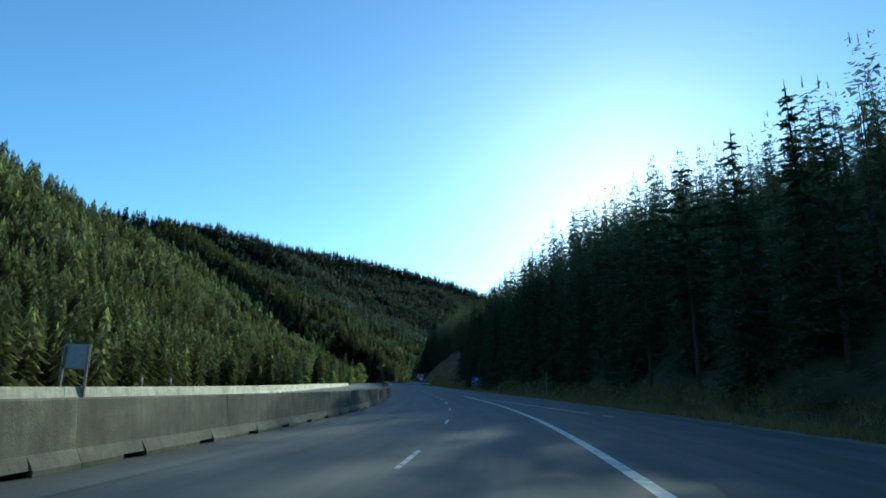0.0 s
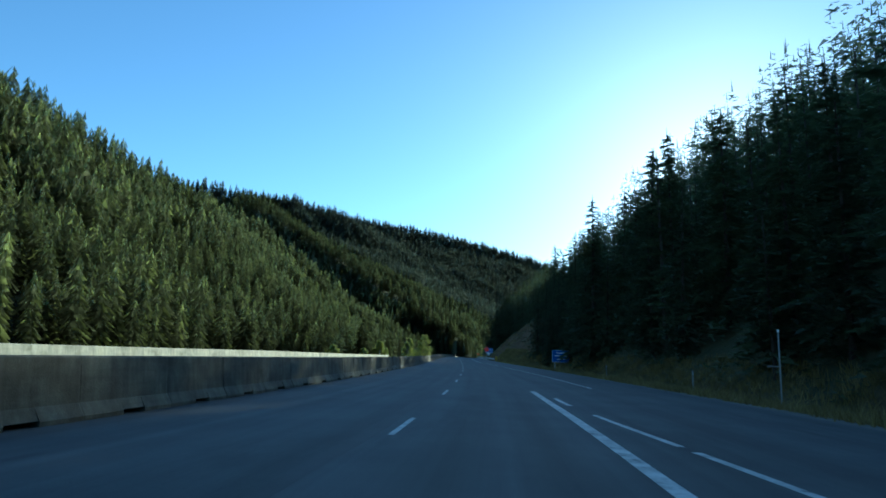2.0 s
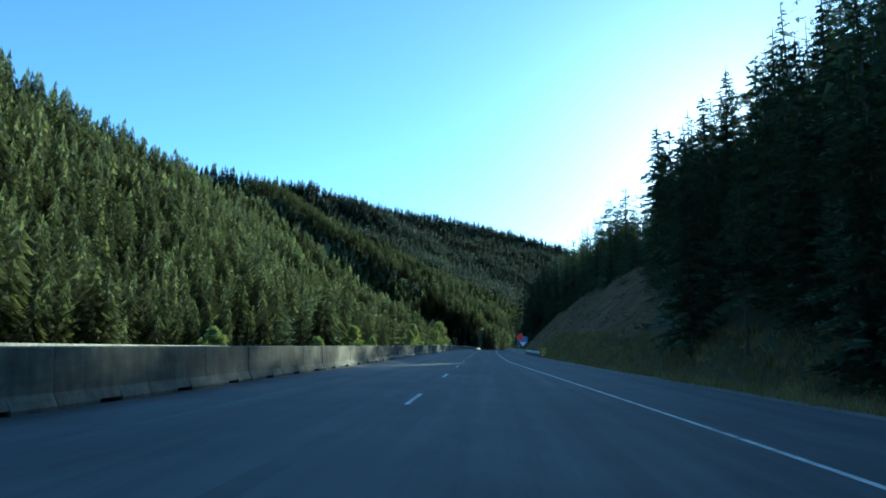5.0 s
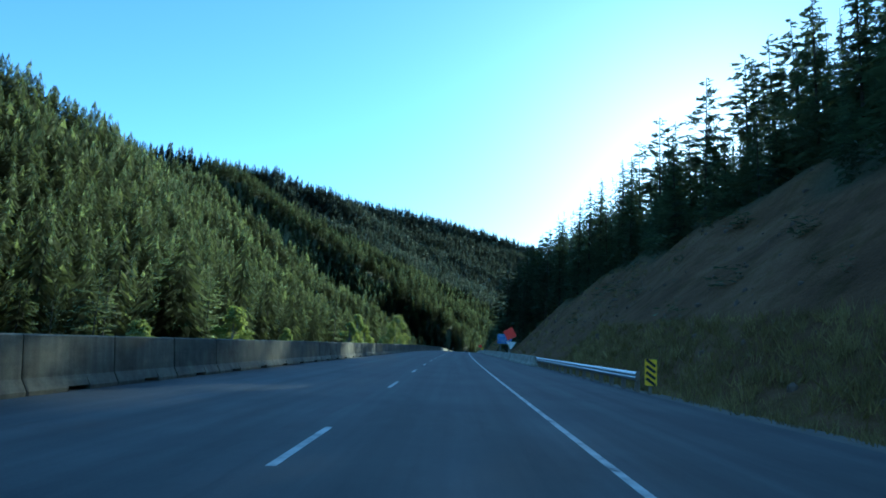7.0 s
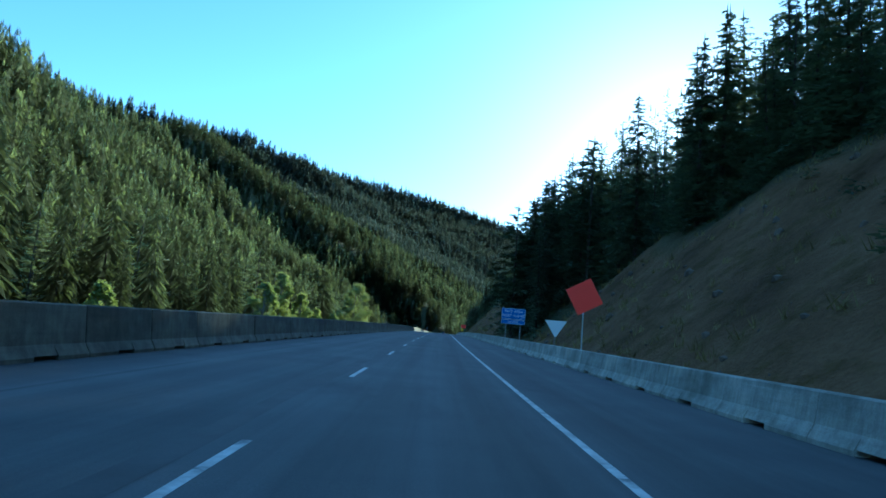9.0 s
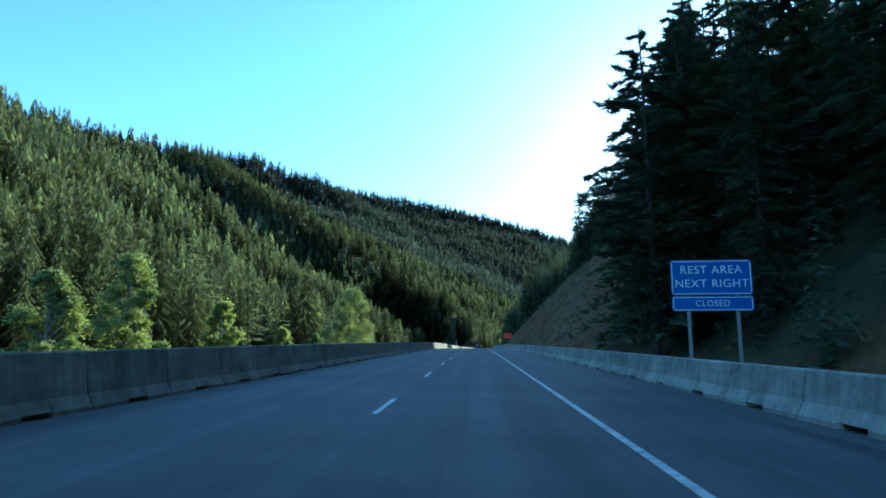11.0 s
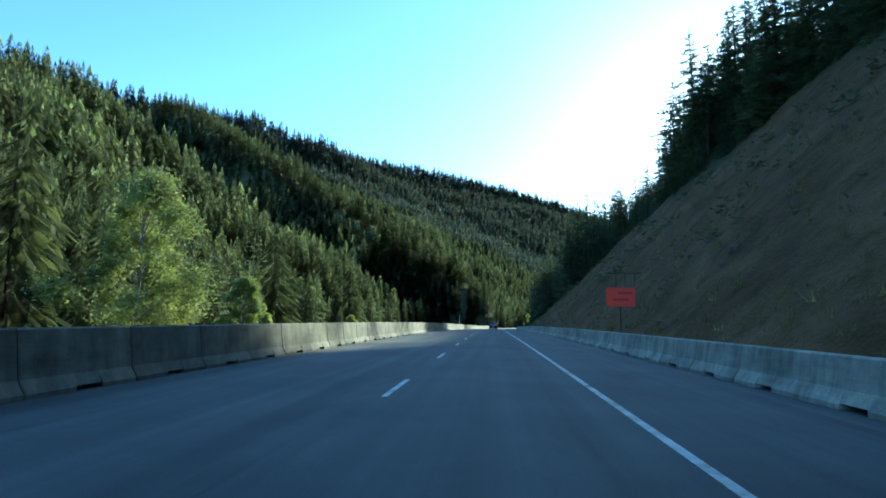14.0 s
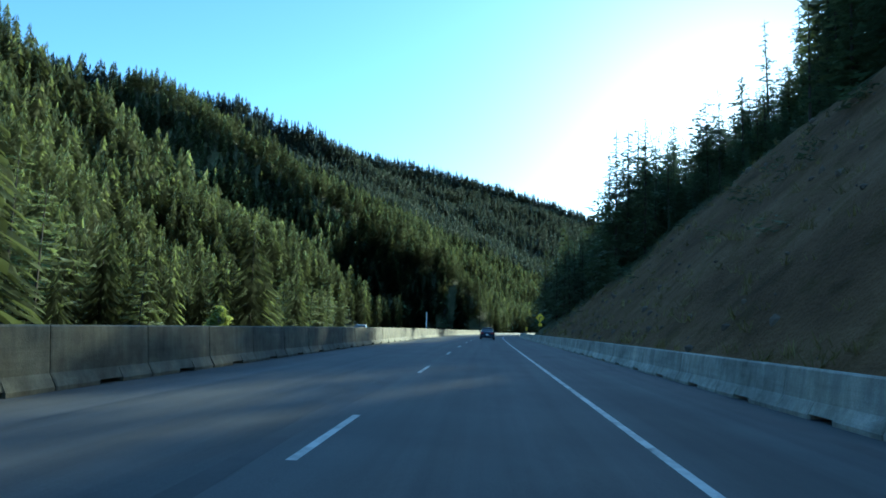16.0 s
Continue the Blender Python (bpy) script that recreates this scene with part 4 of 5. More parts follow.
def forest_right():
    rng = np.random.default_rng(8)
    x, y = sample(rng, -60, 150, -30, 700, 4.1)
    s, n = to_road(x, y)
    z, bare = height(x, y)
    edge = np.interp(s, EDGE_S, EDGE_N)
    cut = cut_reach(s, x, y)
    inside = n - edge - cut
    low = np.interp(s, [0, 70, 95, 120, 160, 1500], [0.74, 0.72, 0.78, 0.96, 1.02, 1.0]) * (1 - np.interp(s, [130, 150, 195, 225], [0, 0.42, 0.28, 0]) * (1 - step(20, 31, n))) * np.interp(s, [225, 245, 300, 320], [1, 0.8, 0.8, 1])
    ok = (inside > np.interp(s, [-160, 120, 180, 320, 345, 385, 410, 540, 600], [5.5, 5.0, 1.5, 3.0, 6.5, 4.0, 1.5, 4.0, 8.0])) & (n < 135) & (bare < 0.5)
    front = ok & (inside < 15) & (s > 0) & (s < 600)
    idx = np.flatnonzero(front)
    near = inside[idx] + np.where((s[idx] > 60) & (s[idx] < 430), 0.0, 4.0) + rng.uniform(0, 3, len(idx))
    idx = idx[np.argsort(near)][:285]
    for i in idx:
        kind = int(rng.choice([0, 1, 2, 3, 4, 5, 6], p=[0.22, 0.18, 0.14, 0.14, 0.08, 0.16, 0.08]))
        conifer_tree(kind, float(x[i]), float(y[i]), float(rng.uniform(13, 23) * low[i]), float(rng.uniform(0, 360)), float(rng.uniform(0.85, 1.2)))
    rest = ok.copy()
    rest[idx] = False
    dense = [conifer(rng_n, 1.0, rng_n.uniform(0.15, 0.19), 16, 7, 0.03, 2, 1, 0.03, 0.45, 0.28) for _ in range(8)]
    thin = [conifer(rng_n, 1.0, rng_n.uniform(0.11, 0.14), 15, 6, 0.12, 2, 1, 0.06, 0.25, 0.4) for _ in range(4)]
    finer = [conifer(rng_n, 1.0, rng_n.uniform(0.15, 0.19), 19, 7, 0.04, 3, 1, 0.04, 0.4, 0.32) for _ in range(6)]
    ob = scatter_mesh("hillside_forest", finer + thin[:1], place_rows(x, y, rest & (inside < 16), rng, 18.5 * low, 0.25, (0.85, 1.2)), NEEDLES_SHADED, 41)
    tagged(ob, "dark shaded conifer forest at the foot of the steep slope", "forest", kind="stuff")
    ob = scatter_mesh("hillside_forest", dense + thin, place_rows(x, y, rest & (inside >= 16), rng, 18.5 * low, 0.25, (0.85, 1.2)), NEEDLES_SHADED, 43)
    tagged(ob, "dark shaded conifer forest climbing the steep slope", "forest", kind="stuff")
    fx, fy = sample(rng, -80, 420, 700, 1250, 7.0)
    fs, fn = to_road(fx, fy)
    ob = scatter_mesh("hillside_forest", FAR, place_rows(fx, fy, fn > 13, rng, 18, 0.25), NEEDLES_SHADED, 44, True)
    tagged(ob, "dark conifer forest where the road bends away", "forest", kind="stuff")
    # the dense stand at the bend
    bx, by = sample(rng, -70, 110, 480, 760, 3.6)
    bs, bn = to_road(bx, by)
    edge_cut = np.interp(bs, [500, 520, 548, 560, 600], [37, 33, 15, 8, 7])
    ob = scatter_mesh("hillside_forest", dense, place_rows(bx, by, (bs > 512) & (bs < 720) & (bn > edge_cut + 6) & (bn < 70), rng, 17.5, 0.25, (0.9, 1.3)), NEEDLES_SHADED, 45)
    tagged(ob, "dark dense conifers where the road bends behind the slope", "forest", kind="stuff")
    # young trees along the upper edge of the cut
    ux, uy = sample(rng, -60, 60, 190, 575, 2.7)
    us, un = to_road(ux, uy)
    over = un - np.interp(us, EDGE_S, EDGE_N) - cut_reach(us, ux, uy)
    young = (over > 0.5) & (over < 15) & (np.interp(us, CUT_S, CUT_N) > 6) & (rng.random(len(ux)) < 0.85)
    ob = scatter_mesh("young_conifers", finer, place_rows(ux, uy, young, rng, 6.0, 0.5, (1.0, 1.5)), NEEDLES_SHADED, 46)
    tagged(ob, "dense dark young firs along the top of the cut slope", "young trees", kind="stuff")
    # trunks of that forest
    rows = place_rows(x, y, rest & (inside < 45), rng, 16 * low, 0.1)
    ob = scatter_mesh("forest_trunks", [trunk_tris(1.0, 0.0115, 4)], rows, BARK, 42)
    tagged(ob, "dark trunks among the shaded conifers", "forest", kind="stuff")


forest_right()


# ---------------------------------------------------------------- broad-leaved trees beyond the far carriageway
def leafy_tree(s, n, tall, wide, seed, label):
    rng = random.Random(seed)
    x, y, _, _ = road_at(s, n)
    z = float(height(np.array([x]), np.array([y]))[0][0])
    root = new("broadleaf_tree")
    root.matrix_world = pose(x, y, z - 0.2, 0, 0, rng.uniform(0, 360))
    bm = bmesh.new()
    tube(0.16, 0.05, tall * 0.8, (0, 0, tall * 0.4), sides=8, bm=bm)
    clumps = []
    for i in range(60):
        u = 0.12 + 0.86 * (i + rng.random()) / 60
        a = rng.uniform(0, 6.28)
        reach = wide * (0.35 + 0.65 * math.sin(math.pi * min(1, u * 0.95 + 0.08))) * rng.uniform(0.35, 1.1) * (1.1 - 0.55 * u)
        end = Vector((reach * math.cos(a), reach * math.sin(a), tall * u))
        start = Vector((0, 0, tall * max(0.12, u - 0.2)))
        turn = (end - start).to_track_quat("Z", "Y").to_matrix().to_4x4()
        tube(0.05, 0.015, (end - start).length, (start + end) / 2, turn, 5, bm)
        clumps.append((end, rng.uniform(0.45, 1.1) * wide * 0.21))
    clumps.append((Vector((0, 0, tall * 0.97)), wide * 0.16))
    limbs = part("trunk", bm, PALE_BARK, root)
    V, F, tint = [], [], []
    for c, r in clumps:
        shade = rng.uniform(0.2, 0.9)
        for _ in range(int(260 * (r / 0.8) ** 1.7) + 60):
            d = Vector((rng.gauss(0, 1), rng.gauss(0, 1), rng.gauss(0, 0.8))) * r * 0.56
            p = c + d
            e1 = Vector((rng.gauss(0, 1), rng.gauss(0, 1), rng.gauss(0, 0.7))).normalized() * rng.uniform(0.11, 0.20)
            e2 = e1.orthogonal().normalized() * rng.uniform(0.07, 0.13)
            k = len(V)
            V += [p - e1, p + e2, p + e1, p - e2]
            F.append((k, k + 1, k + 2, k + 3))
            tint += [shade] * 4
    crown = mesh_object("crown", [tuple(v) for v in V], F, LEAVES, root)
    crown.data.attributes.new("tint", "FLOAT", "POINT").data.foreach_set("value", np.array(tint, np.float32))
    tagged(root, label, "tree", "broad-leaved trees along the river")


for s, n, tall, wide, seed, label in ((433, -27.5, 15.5, 6.0, 1, "tall bright green cottonwood lit by low sun"), (438, -29, 11.0, 3.2, 2, "sunlit yellow-green young cottonwood"),
                                      (346, -27.5, 11.0, 3.0, 3, "bright green young alder beyond the road"), (337, -27.5, 8.5, 3.0, 4, "low pale green willow beyond the road"),
                                      (368, -29, 9.0, 2.8, 5, "pale green sapling lit by low sun"), (404, -33, 7.0, 2.4, 6, "dull green alder behind the barrier"),
                                      (418, -31, 6.5, 2.4, 7, "dull green young willow"), (455, -28, 9.0, 3.0, 8, "pale green alder lit by low sun"), (468, -31, 7.0, 2.4, 9, "pale green willow bush"),
                                      (268, -30, 8.0, 2.8, 10, "small bright green alder by the river"), (300, -32, 6.0, 2.0, 11, "small green willow by the river"), (512, -29, 6.0, 2.2, 12, "pale green bush beside the far carriageway"), (248, -32, 5.5, 2.0, 13, "small bright green bush"), (205, -33, 6.0, 2.2, 14, "small sunlit alder beyond the barrier")):
    leafy_tree(s, n, tall, wide, seed, label)


# ---------------------------------------------------------------- signs
def lettering(words, size, at, parent, mat=WHITE, name="lettering"):
    cu = bpy.data.curves.new(name, "FONT")
    cu.body, cu.size, cu.align_x, cu.align_y, cu.extrude = words, size, "CENTER", "CENTER", 0.002
    cu.space_character = 1.1
    tmp = bpy.data.objects.new("tmp", cu)
    me = bpy.data.meshes.new_from_object(tmp)
    bpy.data.objects.remove(tmp)
    me.materials.append(mat)
    ob = new(name, me)
    ob.parent = parent
    ob.matrix_local = pose(*at, 90, 0, 0)
    return ob


def posts(parent, xs, low, high, mat=POST_GREY, r=0.06, y=0.06):
    for x in xs:
        part("post", box((2 * r, 2 * r, high - low), (x, y + r, (high + low) / 2), 0.01), mat, parent)


def panel_board(parent, w, h, cz, mat, border=WHITE, name="board"):
    b = part(name, slab(rounded(w, h, 0.08, 0, cz), 0.03), mat, parent)
    if border:
        bm = bmesh.new()
        t = 0.035
        for x, z, sx, sz in ((0, cz + h / 2 - 0.05, w - 0.16, t), (0, cz - h / 2 + 0.05, w - 0.16, t), (-w / 2 + 0.05, cz, t, h - 0.16), (w / 2 - 0.05, cz, t, h - 0.16)):
            box((sx, 0.006, sz), (x, -0.002, z), bm=bm)
        part("border", bm, border, b)
    return b


# rest area sign
rest = empty("rest_area_sign", 324, 9.5, 0.0, -4)
tagged(rest, "blue rest area sign with white letters on two grey posts", "road sign")
posts(rest, (-0.92, 0.98), -0.6, 3.9)
b = panel_board(rest, 3.15, 1.42, 3.80, BLUE)
lettering("REST AREA", 0.46, (0, -0.006, 4.10), b)
lettering("NEXT RIGHT", 0.46, (0, -0.006, 3.54), b)
b = panel_board(rest, 3.15, 0.60, 2.74, BLUE, name="closed_board")
lettering("CLOSED", 0.34, (0, -0.006, 2.74), b)


def bar_board(parent, w, cz, rows, mat=WHITE):
    """Writing too small to read, as plain bars."""
    for k, (z, share) in enumerate(rows):
        bm = box((w * share, 0.006, 0.14), (0, -0.004, cz + z))
        part("writing", bm, mat, parent)


sign = empty("service_sign", 141.5, 12.0, -0.2, 6)
tagged(sign, "small blue service sign on two posts before dark forest", "road sign")
posts(sign, (-0.8, 0.8), -1.2, 2.6)
b = panel_board(sign, 2.5, 1.7, 2.0, BLUE)
bar_board(b, 2.5, 2.0, ((0.45, 0.5), (0.05, 0.7), (-0.4, 0.45)))
sign = empty("work_sign", 272, 7.1, -0.3, 0)
tagged(sign, "orange diamond road work sign on a slim stand", "road sign")
part("board", slab([(0.98, 0), (0, 0.98), (-0.98, 0), (0, -0.98)], 0.02), ORANGE, sign).matrix_local = pose(0, 0, 3.65, 0, 16, 0)
posts(sign, (0.0,), -0.6, 3.3, STEEL, 0.03)
sign = empty("triangle_sign", 286, 8.35, -0.3, 0)
tagged(sign, "white downward-pointing triangle sign on one post", "road sign")
part("board", slab([(0.8, 1.15), (-0.8, 1.15), (-0.05, 0.0), (0.05, 0.0)], 0.02), WHITE, sign).location = (0, 0, 1.55)
posts(sign, (0.0,), -0.6, 2.4, WOOD, 0.06)

sign = empty("red_work_sign", 415.5, 5.95, 0.0, -6)
tagged(sign, "fluorescent red-orange rectangular work sign behind the barrier", "road sign")
b = part("board", slab(rounded(1.28, 0.86, 0.04, -0.1, 2.42), 0.02), ORANGE, sign)
for z, x, w in ((2.60, 0.1, 0.6), (2.30, -0.1, 0.7)):
    part("writing", box((w, 0.006, 0.1), (x, -0.004, z)), material("dark red writing", plain((0.42, 0.03, 0.02), 0.6)), b)
posts(sign, (-0.1,), -0.4, 2.4, BLACK, 0.025)
part("crossbar", box((1.6, 0.035, 0.035), (0.05, 0.04, 3.52)), BLACK, sign)
for x in (-0.28, 0.12, 0.55):
    part("hanger", box((0.03, 0.03, 0.62), (x, 0.04, 3.22)), BLACK, sign)

sign = empty("curve_sign", 561, 8.5, 0.4, 0)
tagged(sign, "yellow diamond curve warning sign with black arrow", "road sign")
b = part("board", slab([(0.86, 3.35), (0, 4.21), (-0.86, 3.35), (0, 2.49)], 0.02), YELLOW, sign)
part("arrow", box((0.13, 0.006, 0.55), (-0.12, -0.004, 3.15)), BLACK, b)
part("arrow_bend", box((0.45, 0.006, 0.13), (0.05, -0.004, 3.47), turn=pose(0, 0, 0, 0, -30, 0)), BLACK, b)
part("plaque", slab(rounded(0.62, 0.62, 0.04, 0, 2.1), 0.02), YELLOW, sign)
posts(sign, (0.0,), -1.3, 3.2, WOOD, 0.055)
sign = empty("curve_marker_sign", 640, 5.9, 0.3, 0)
tagged(sign, "small yellow marker panel on a post beside the curve", "road sign")
part("board", slab(rounded(0.6, 1.1, 0.04, 0, 1.7), 0.02), YELLOW, sign)
posts(sign, (0.0,), -0.6, 1.6, WOOD, 0.05)

sign = empty("sign_back", 29.5, -19.6, 0.35, 178)
tagged(sign, "unpainted grey back of a sign on two posts across the road", "road sign")
part("board", slab(rounded(1.35, 1.15, 0.05, 0, 2.25), 0.02), POST_GREY, sign)
posts(sign, (-0.6, 0.6), -0.9, 2.75, WOOD, 0.06, 0.02)
for s in (36, 40):
    d = empty("delineator", s, -19.4, 0.36)
    tagged(d, "slim dark delineator post on the far shoulder", "delineator")
    part("post", tube(0.04, 0.04, 1.5, (0, 0, 0.6)), POST_GREY, d)
    part("reflector", box((0.09, 0.02, 0.2), (0, -0.045, 1.22), 0.005), WHITE, d)
pole = empty("marker_pole", 78.8, 12.0, -0.3)
tagged(pole, "slim grey metal pole with a small bracket at the forest's edge", "pole")
part("shaft", tube(0.04, 0.035, 3.5, (0, 0, 1.45), sides=8), POST_GREY, pole)
part("cap", tube(0.06, 0.05, 0.12, (0, 0, 3.25), sides=8), STEEL, pole)
part("bracket", box((0.5, 0.05, 0.06), (-0.27, 0, 1.75), 0.01), POST_GREY, pole)
for s, n in ((109, 11.1), (86, 10.8)):
    d = empty("delineator", s, n, -0.05)
    tagged(d, "slim grey delineator post at the roadside", "delineator", "roadside delineators")
    part("post", box((0.08, 0.02, 1.2), (0, 0, 0.55), 0.005), POST_GREY, d)
    part("reflector", box((0.08, 0.01, 0.16), (0, -0.016, 1.0)), STEEL, d)


post = empty("barrier_delineator", 521, -7.5, 1.10)
tagged(post, "slim white delineator standing on the median barrier", "delineator")
part("post", box((0.12, 0.03, 1.9), (0, 0, 0.95), 0.006), WHITE, post)
part("reflector", box((0.1, 0.01, 0.2), (0, -0.022, 1.7)), STEEL, post)


# ---------------------------------------------------------------- guard rail
def guard_rail(s0, s1, n):
    root = empty("guard_rail", s0, n)
    tagged(root, "galvanised steel guard rail on short posts beside the shoulder", "guard rail")
    inv = root.matrix_world.inverted()
    shape = [(0.0, 0.31), (0.05, 0.27), (0.08, 0.22), (0.02, 0.16), (0.08, 0.10), (0.05, 0.04), (0.0, 0.0)]
    bm = bmesh.new()
    prev = None
    k = int((s1 - s0) / 1.9)
    for i in range(k + 1):
        s = s0 + (s1 - s0) * i / k
        ring = []
        for thick in (0.0, 0.012):
            for d, z in (shape if not thick else shape[::-1]):
                x, y, zz, _ = road_at(s, n - d + thick, 0.42 + z)
                ring.append(bm.verts.new(inv @ Vector((x, y, zz))))
        if prev:
            for a in range(len(ring)):
                b = (a + 1) % len(ring)
                bm.faces.new((prev[a], prev[b], ring[b], ring[a]))
        prev = ring
    bmesh.ops.recalc_face_normals(bm, faces=bm.faces)
    part("rail", bm, STEEL, root)
    for i in range(0, k + 1):
        s = s0 + 0.4 + (s1 - s0 - 0.6) * i / k
        x, y, z, t = road_at(s, n + 0.13, 0.0)
        p = part("post", box((0.16, 0.15, 1.15), (0, 0, 0.18), 0.01), WOOD, root)
        p.matrix_local = inv @ pose(x, y, z, 0, 0, math.degrees(t))


guard_rail(208.5, 237.5, 6.65)
marker = empty("object_marker", 208, 7.0, -0.1)
tagged(marker, "yellow object marker with black diagonal stripes on guard rail end", "marker")
b = part("board", slab(rounded(0.42, 0.92, 0.03, 0, 0.85), 0.02), YELLOW, marker)
for k in range(4):
    part("stripe", box((0.40, 0.006, 0.1), (0, -0.004, 0.52 + 0.22 * k), turn=pose(0, 0, 0, 0, 35, 0)), BLACK, b)
posts(marker, (0.0,), -0.6, 0.6, WOOD, 0.05)


# ---------------------------------------------------------------- cars
def loft(rings):
    bm = bmesh.new()
    prev = None
    for ring in rings:
        vs = [bm.verts.new(p) for p in ring]
        if prev:
            for a in range(len(vs)):
                b = (a + 1) % len(vs)
                bm.faces.new((prev[a], prev[b], vs[b], vs[a]))
        else:
            bm.faces.new(vs[::-1])
        prev = vs
    bm.faces.new(prev)
    bmesh.ops.recalc_face_normals(bm, faces=bm.faces)
    return bm


def sedan(s, n, yaw, paint, label, lift=0.0):
    """A saloon car, its nose towards +y."""
    root = empty("car", s, n, lift, yaw)
    tagged(root, label, "car")

    def ring(y, half, low, high, tuck=0.88):
        m = (low + high) / 2
        return [(-half * tuck, y, low), (-half, y, low + 0.14), (-half * 1.01, y, m + 0.05), (-half * 0.97, y, high - 0.08), (-half * 0.86, y, high),
                (half * 0.86, y, high), (half * 0.97, y, high - 0.08), (half * 1.01, y, m + 0.05), (half, y, low + 0.14), (half * tuck, y, low)]

    part("body", loft([ring(-2.35, 0.70, 0.42, 0.86), ring(-2.28, 0.82, 0.30, 0.98), ring(-1.95, 0.88, 0.24, 1.03), ring(-1.2, 0.90, 0.22, 1.0), ring(0.0, 0.91, 0.20, 0.97),
                       ring(1.0, 0.90, 0.22, 0.95), ring(1.7, 0.88, 0.24, 0.86), ring(2.2, 0.80, 0.28, 0.74), ring(2.36, 0.66, 0.36, 0.62)]), paint, root, smooth=True)

    def cab(y, half, low, high):
        return [(-half, y, low), (-half * 0.9, y, (low + high) / 2), (-half * 0.74, y, high), (half * 0.74, y, high), (half * 0.9, y, (low + high) / 2), (half, y, low)]

    part("windows", loft([cab(-1.75, 0.78, 0.98, 1.03), cab(-1.05, 0.80, 0.95, 1.40), cab(-0.3, 0.80, 0.93, 1.44), cab(0.35, 0.80, 0.92, 1.39), cab(1.15, 0.78, 0.90, 0.97)]), GLASS, root)
    part("roof", loft([[(-0.56, -1.12, 1.405), (0.56, -1.12, 1.405), (0.54, -1.12, 1.43), (-0.54, -1.12, 1.43)], [(-0.6, -0.4, 1.44), (0.6, -0.4, 1.44), (0.57, -0.4, 1.475), (-0.57, -0.4, 1.475)],
                       [(-0.58, 0.3, 1.40), (0.58, 0.3, 1.40), (0.55, 0.3, 1.43), (-0.55, 0.3, 1.43)]]), paint, root, smooth=True)
    for x in (-0.80, 0.80):
        for y in (-1.42, 1.42):
            side = pose(0, 0, 0, 0, 90, 0)
            w = part("wheel", tube(0.33, 0.33, 0.22, (x, y, 0.33), side, 20), TYRE, root)
            part("rim", tube(0.2, 0.2, 0.235, (x, y, 0.33), side, 14), CHROME, w)
    for x in (-0.62, 0.62):
        part("tail_lamp", box((0.36, 0.10, 0.15), (x, -2.32, 0.80), 0.03), TAIL, root)
        part("head_lamp", box((0.34, 0.10, 0.13), (x, 2.27, 0.64), 0.03), LAMP, root)
        part("mirror", box((0.2, 0.1, 0.13), (x * 1.62, 0.62, 1.0), 0.03), paint, root)
    part("rear_bumper", box((1.62, 0.16, 0.22), (0, -2.34, 0.46), 0.05), paint, root)
    part("plate", box((0.32, 0.02, 0.16), (0, -2.44, 0.62)), WHITE, root)


sedan(526, -0.25, 0, CAR_BLUE, "dark blue saloon car driving in the lane")
sedan(520, -15.2, 180, CAR_WHITE, "white saloon car on the far carriageway", -0.2)


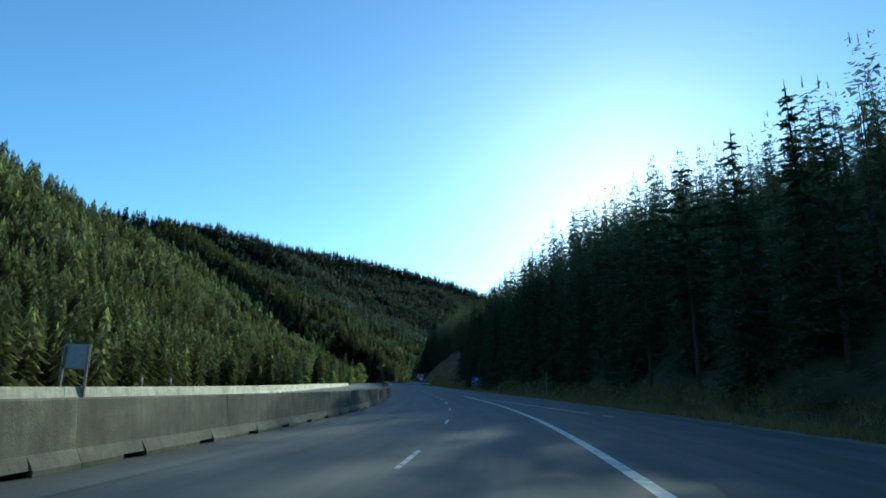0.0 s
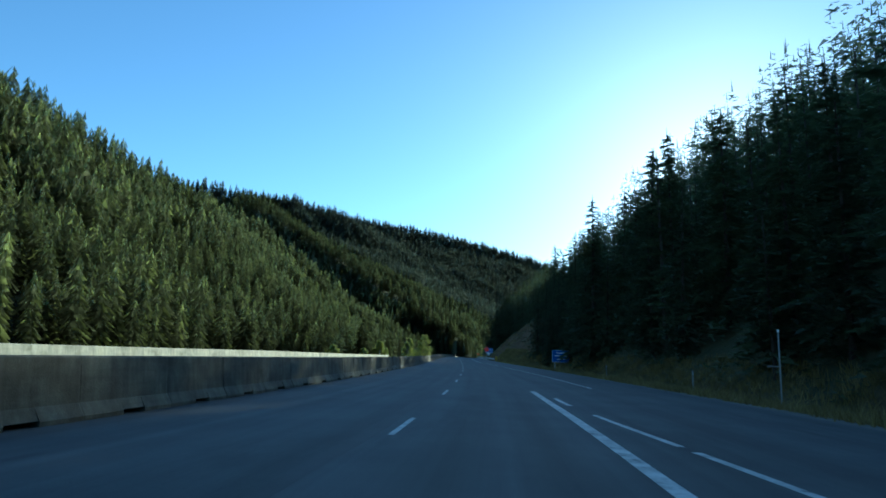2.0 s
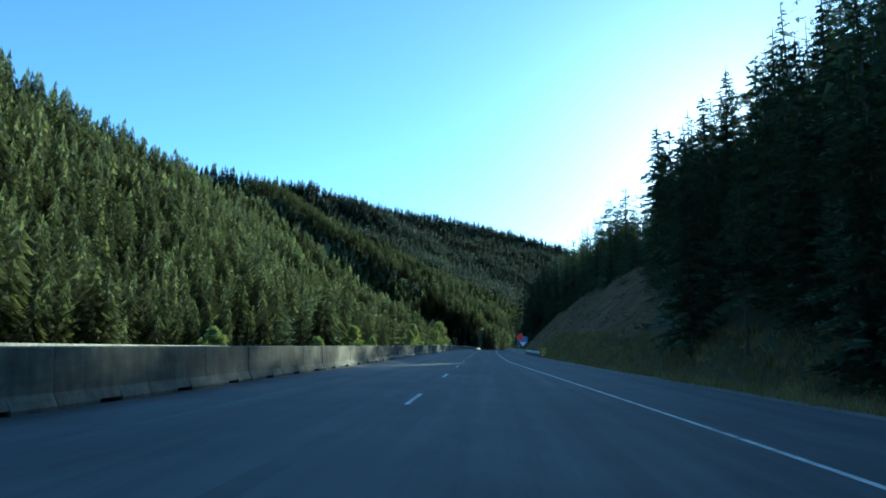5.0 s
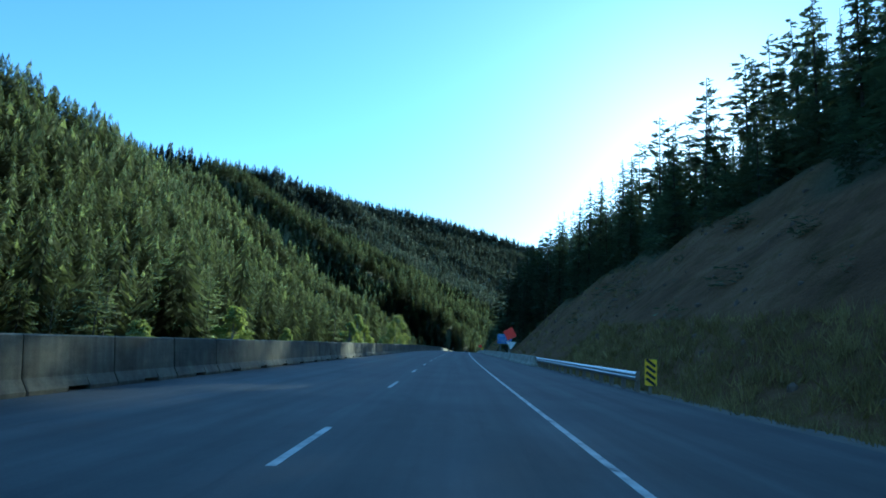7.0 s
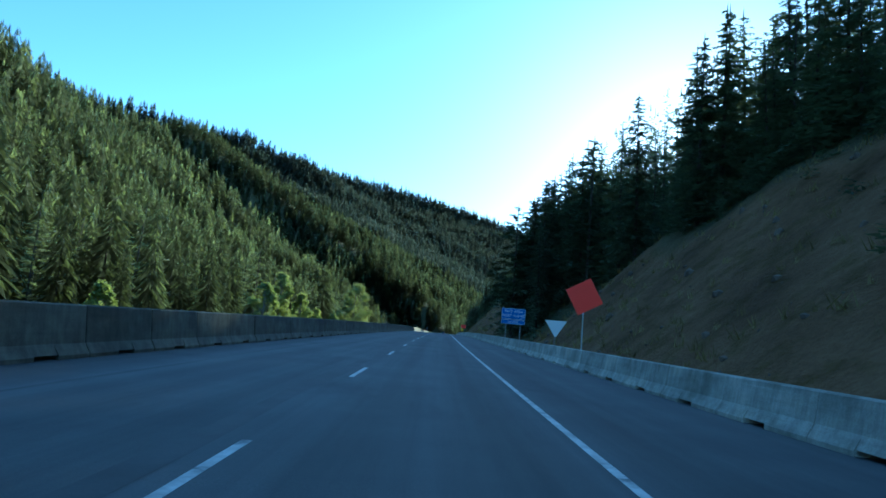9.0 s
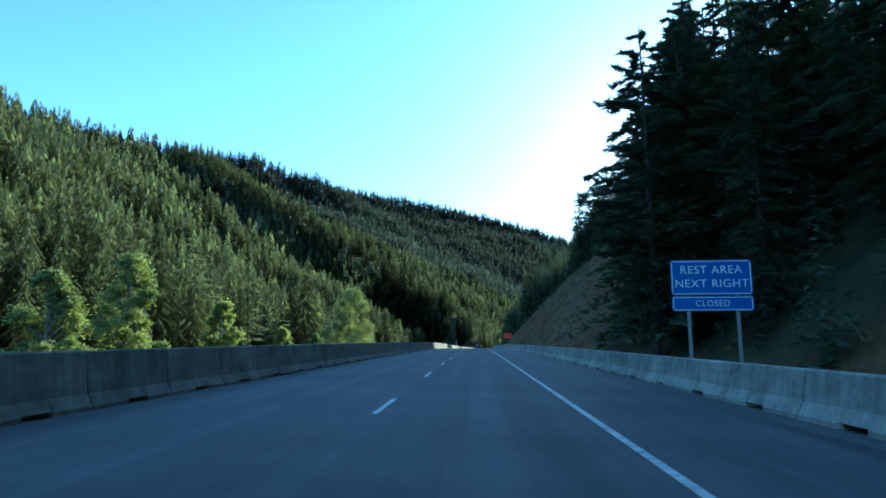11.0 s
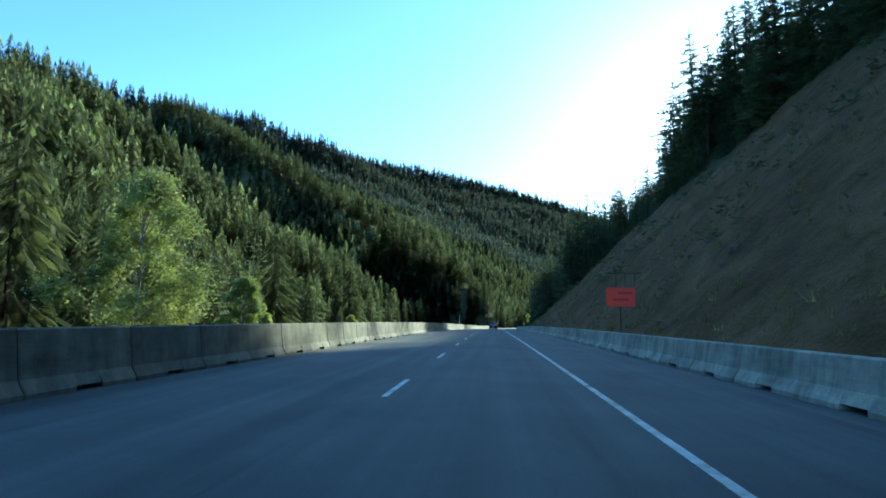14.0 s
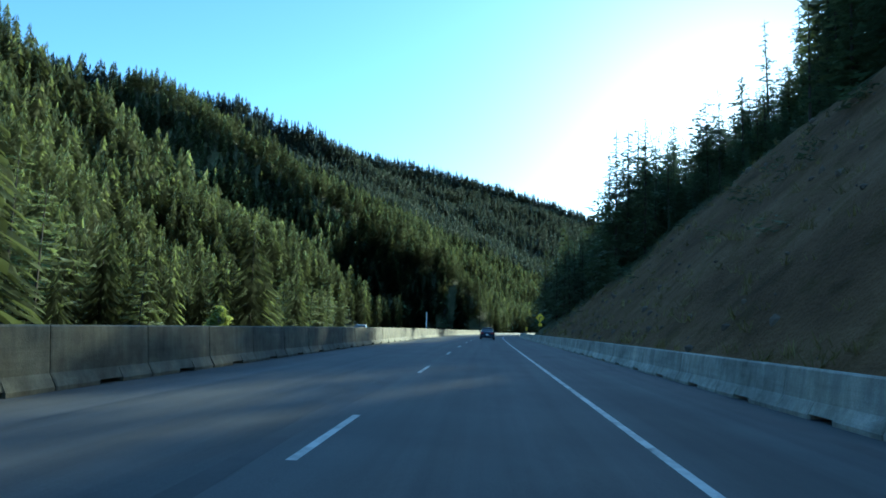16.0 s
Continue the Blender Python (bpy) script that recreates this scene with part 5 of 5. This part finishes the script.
# ---------------------------------------------------------------- rocks, shrubs and dry grass
def rocks_and_grass():
    rng = np.random.default_rng(14)
    bm = bmesh.new()
    bmesh.ops.create_icosphere(bm, subdivisions=1, radius=0.5)
    V = np.array([v.co[:] for v in bm.verts])
    F = np.array([[v.index for v in f.verts] for f in bm.faces])
    bm.free()
    shapes = [((V * rng.uniform(0.55, 1.2, (1, 3)) * rng.uniform(0.75, 1.2, (len(V), 1))).astype(np.float32), F.astype(np.int32)) for _ in range(6)]
    s = np.concatenate([rng.uniform(170, 335, 900), rng.uniform(352, 555, 1400)])
    n = np.interp(s, EDGE_S, EDGE_N) + 1.5 + rng.random(len(s)) ** 1.3 * 26
    x, y = road_arrays(s, n)
    z, bare = height(x, y)
    keep = bare > 0.6
    size = 0.10 + 0.55 * rng.random(len(s)) ** 4
    ob = scatter_mesh("loose_rocks", shapes, np.stack([x, y, z, size, np.ones(len(s))], 1)[keep], ROCK, 51)
    tagged(ob, "loose brown stones lying on the bare cut slope", "rocks", kind="stuff")

    def tuft(blades, spread):
        vs, fs = [], []
        for _ in range(blades):
            a, r = rng.uniform(0, 6.28), rng.random() * spread
            bx, by = r * math.cos(a), r * math.sin(a)
            w, lean = 0.03, rng.normal(0, 0.3, 2)
            t = rng.uniform(0, 6.28)
            k = len(vs)
            vs += [(bx - w * math.cos(t), by - w * math.sin(t), -0.05), (bx + w * math.cos(t), by + w * math.sin(t), -0.05), (bx + lean[0], by + lean[1], rng.uniform(0.5, 1.0))]
            fs.append((k, k + 1, k + 2))
        return np.array(vs, np.float32), np.array(fs, np.int32)

    tufts = [tuft(14, 0.5) for _ in range(6)]
    s = np.concatenate([rng.uniform(20, 240, 9500), rng.uniform(240, 560, 2200)])
    n = np.interp(s, EDGE_S, EDGE_N) + np.where(s < 240, 0.6 + rng.random(len(s)) ** 1.1 * 5.5, 0.9 + rng.random(len(s)) ** 2 * 20)
    x, y = road_arrays(s, n)
    z, bare = height(x, y)
    ob = scatter_mesh("dry_grass", tufts, np.stack([x, y, z, rng.uniform(0.3, 0.75, len(s)), rng.uniform(0.8, 1.6, len(s))], 1), DRY_GRASS, 52)
    tagged(ob, "straw-coloured dry grass along the road's edge", "grass", kind="stuff")
    shrubs = [conifer(rng_n, 1.0, rng_n.uniform(0.4, 0.65), 6, 7, 0.0, 2, 1, 0.1, 0.05, 0.5, True) for _ in range(6)]
    s = np.concatenate([rng.uniform(175, 335, 320), rng.uniform(368, 552, 420), rng.uniform(20, 200, 900)])
    n = np.interp(s, EDGE_S, EDGE_N) + 3.5 + rng.random(len(s)) ** 0.6 * np.where(s < 200, 24, 30)
    x, y = road_arrays(s, n)
    z, bare = height(x, y)
    ob = scatter_mesh("shrubs", shrubs, np.stack([x, y, z - 0.05, 0.35 + 1.5 * rng.random(len(s)) ** 2.2, rng.uniform(0.9, 1.6, len(s))], 1), NEEDLES_SHADED, 53)
    tagged(ob, "small dark shrubs dotted over the slope", "shrubs", kind="stuff")


rocks_and_grass()
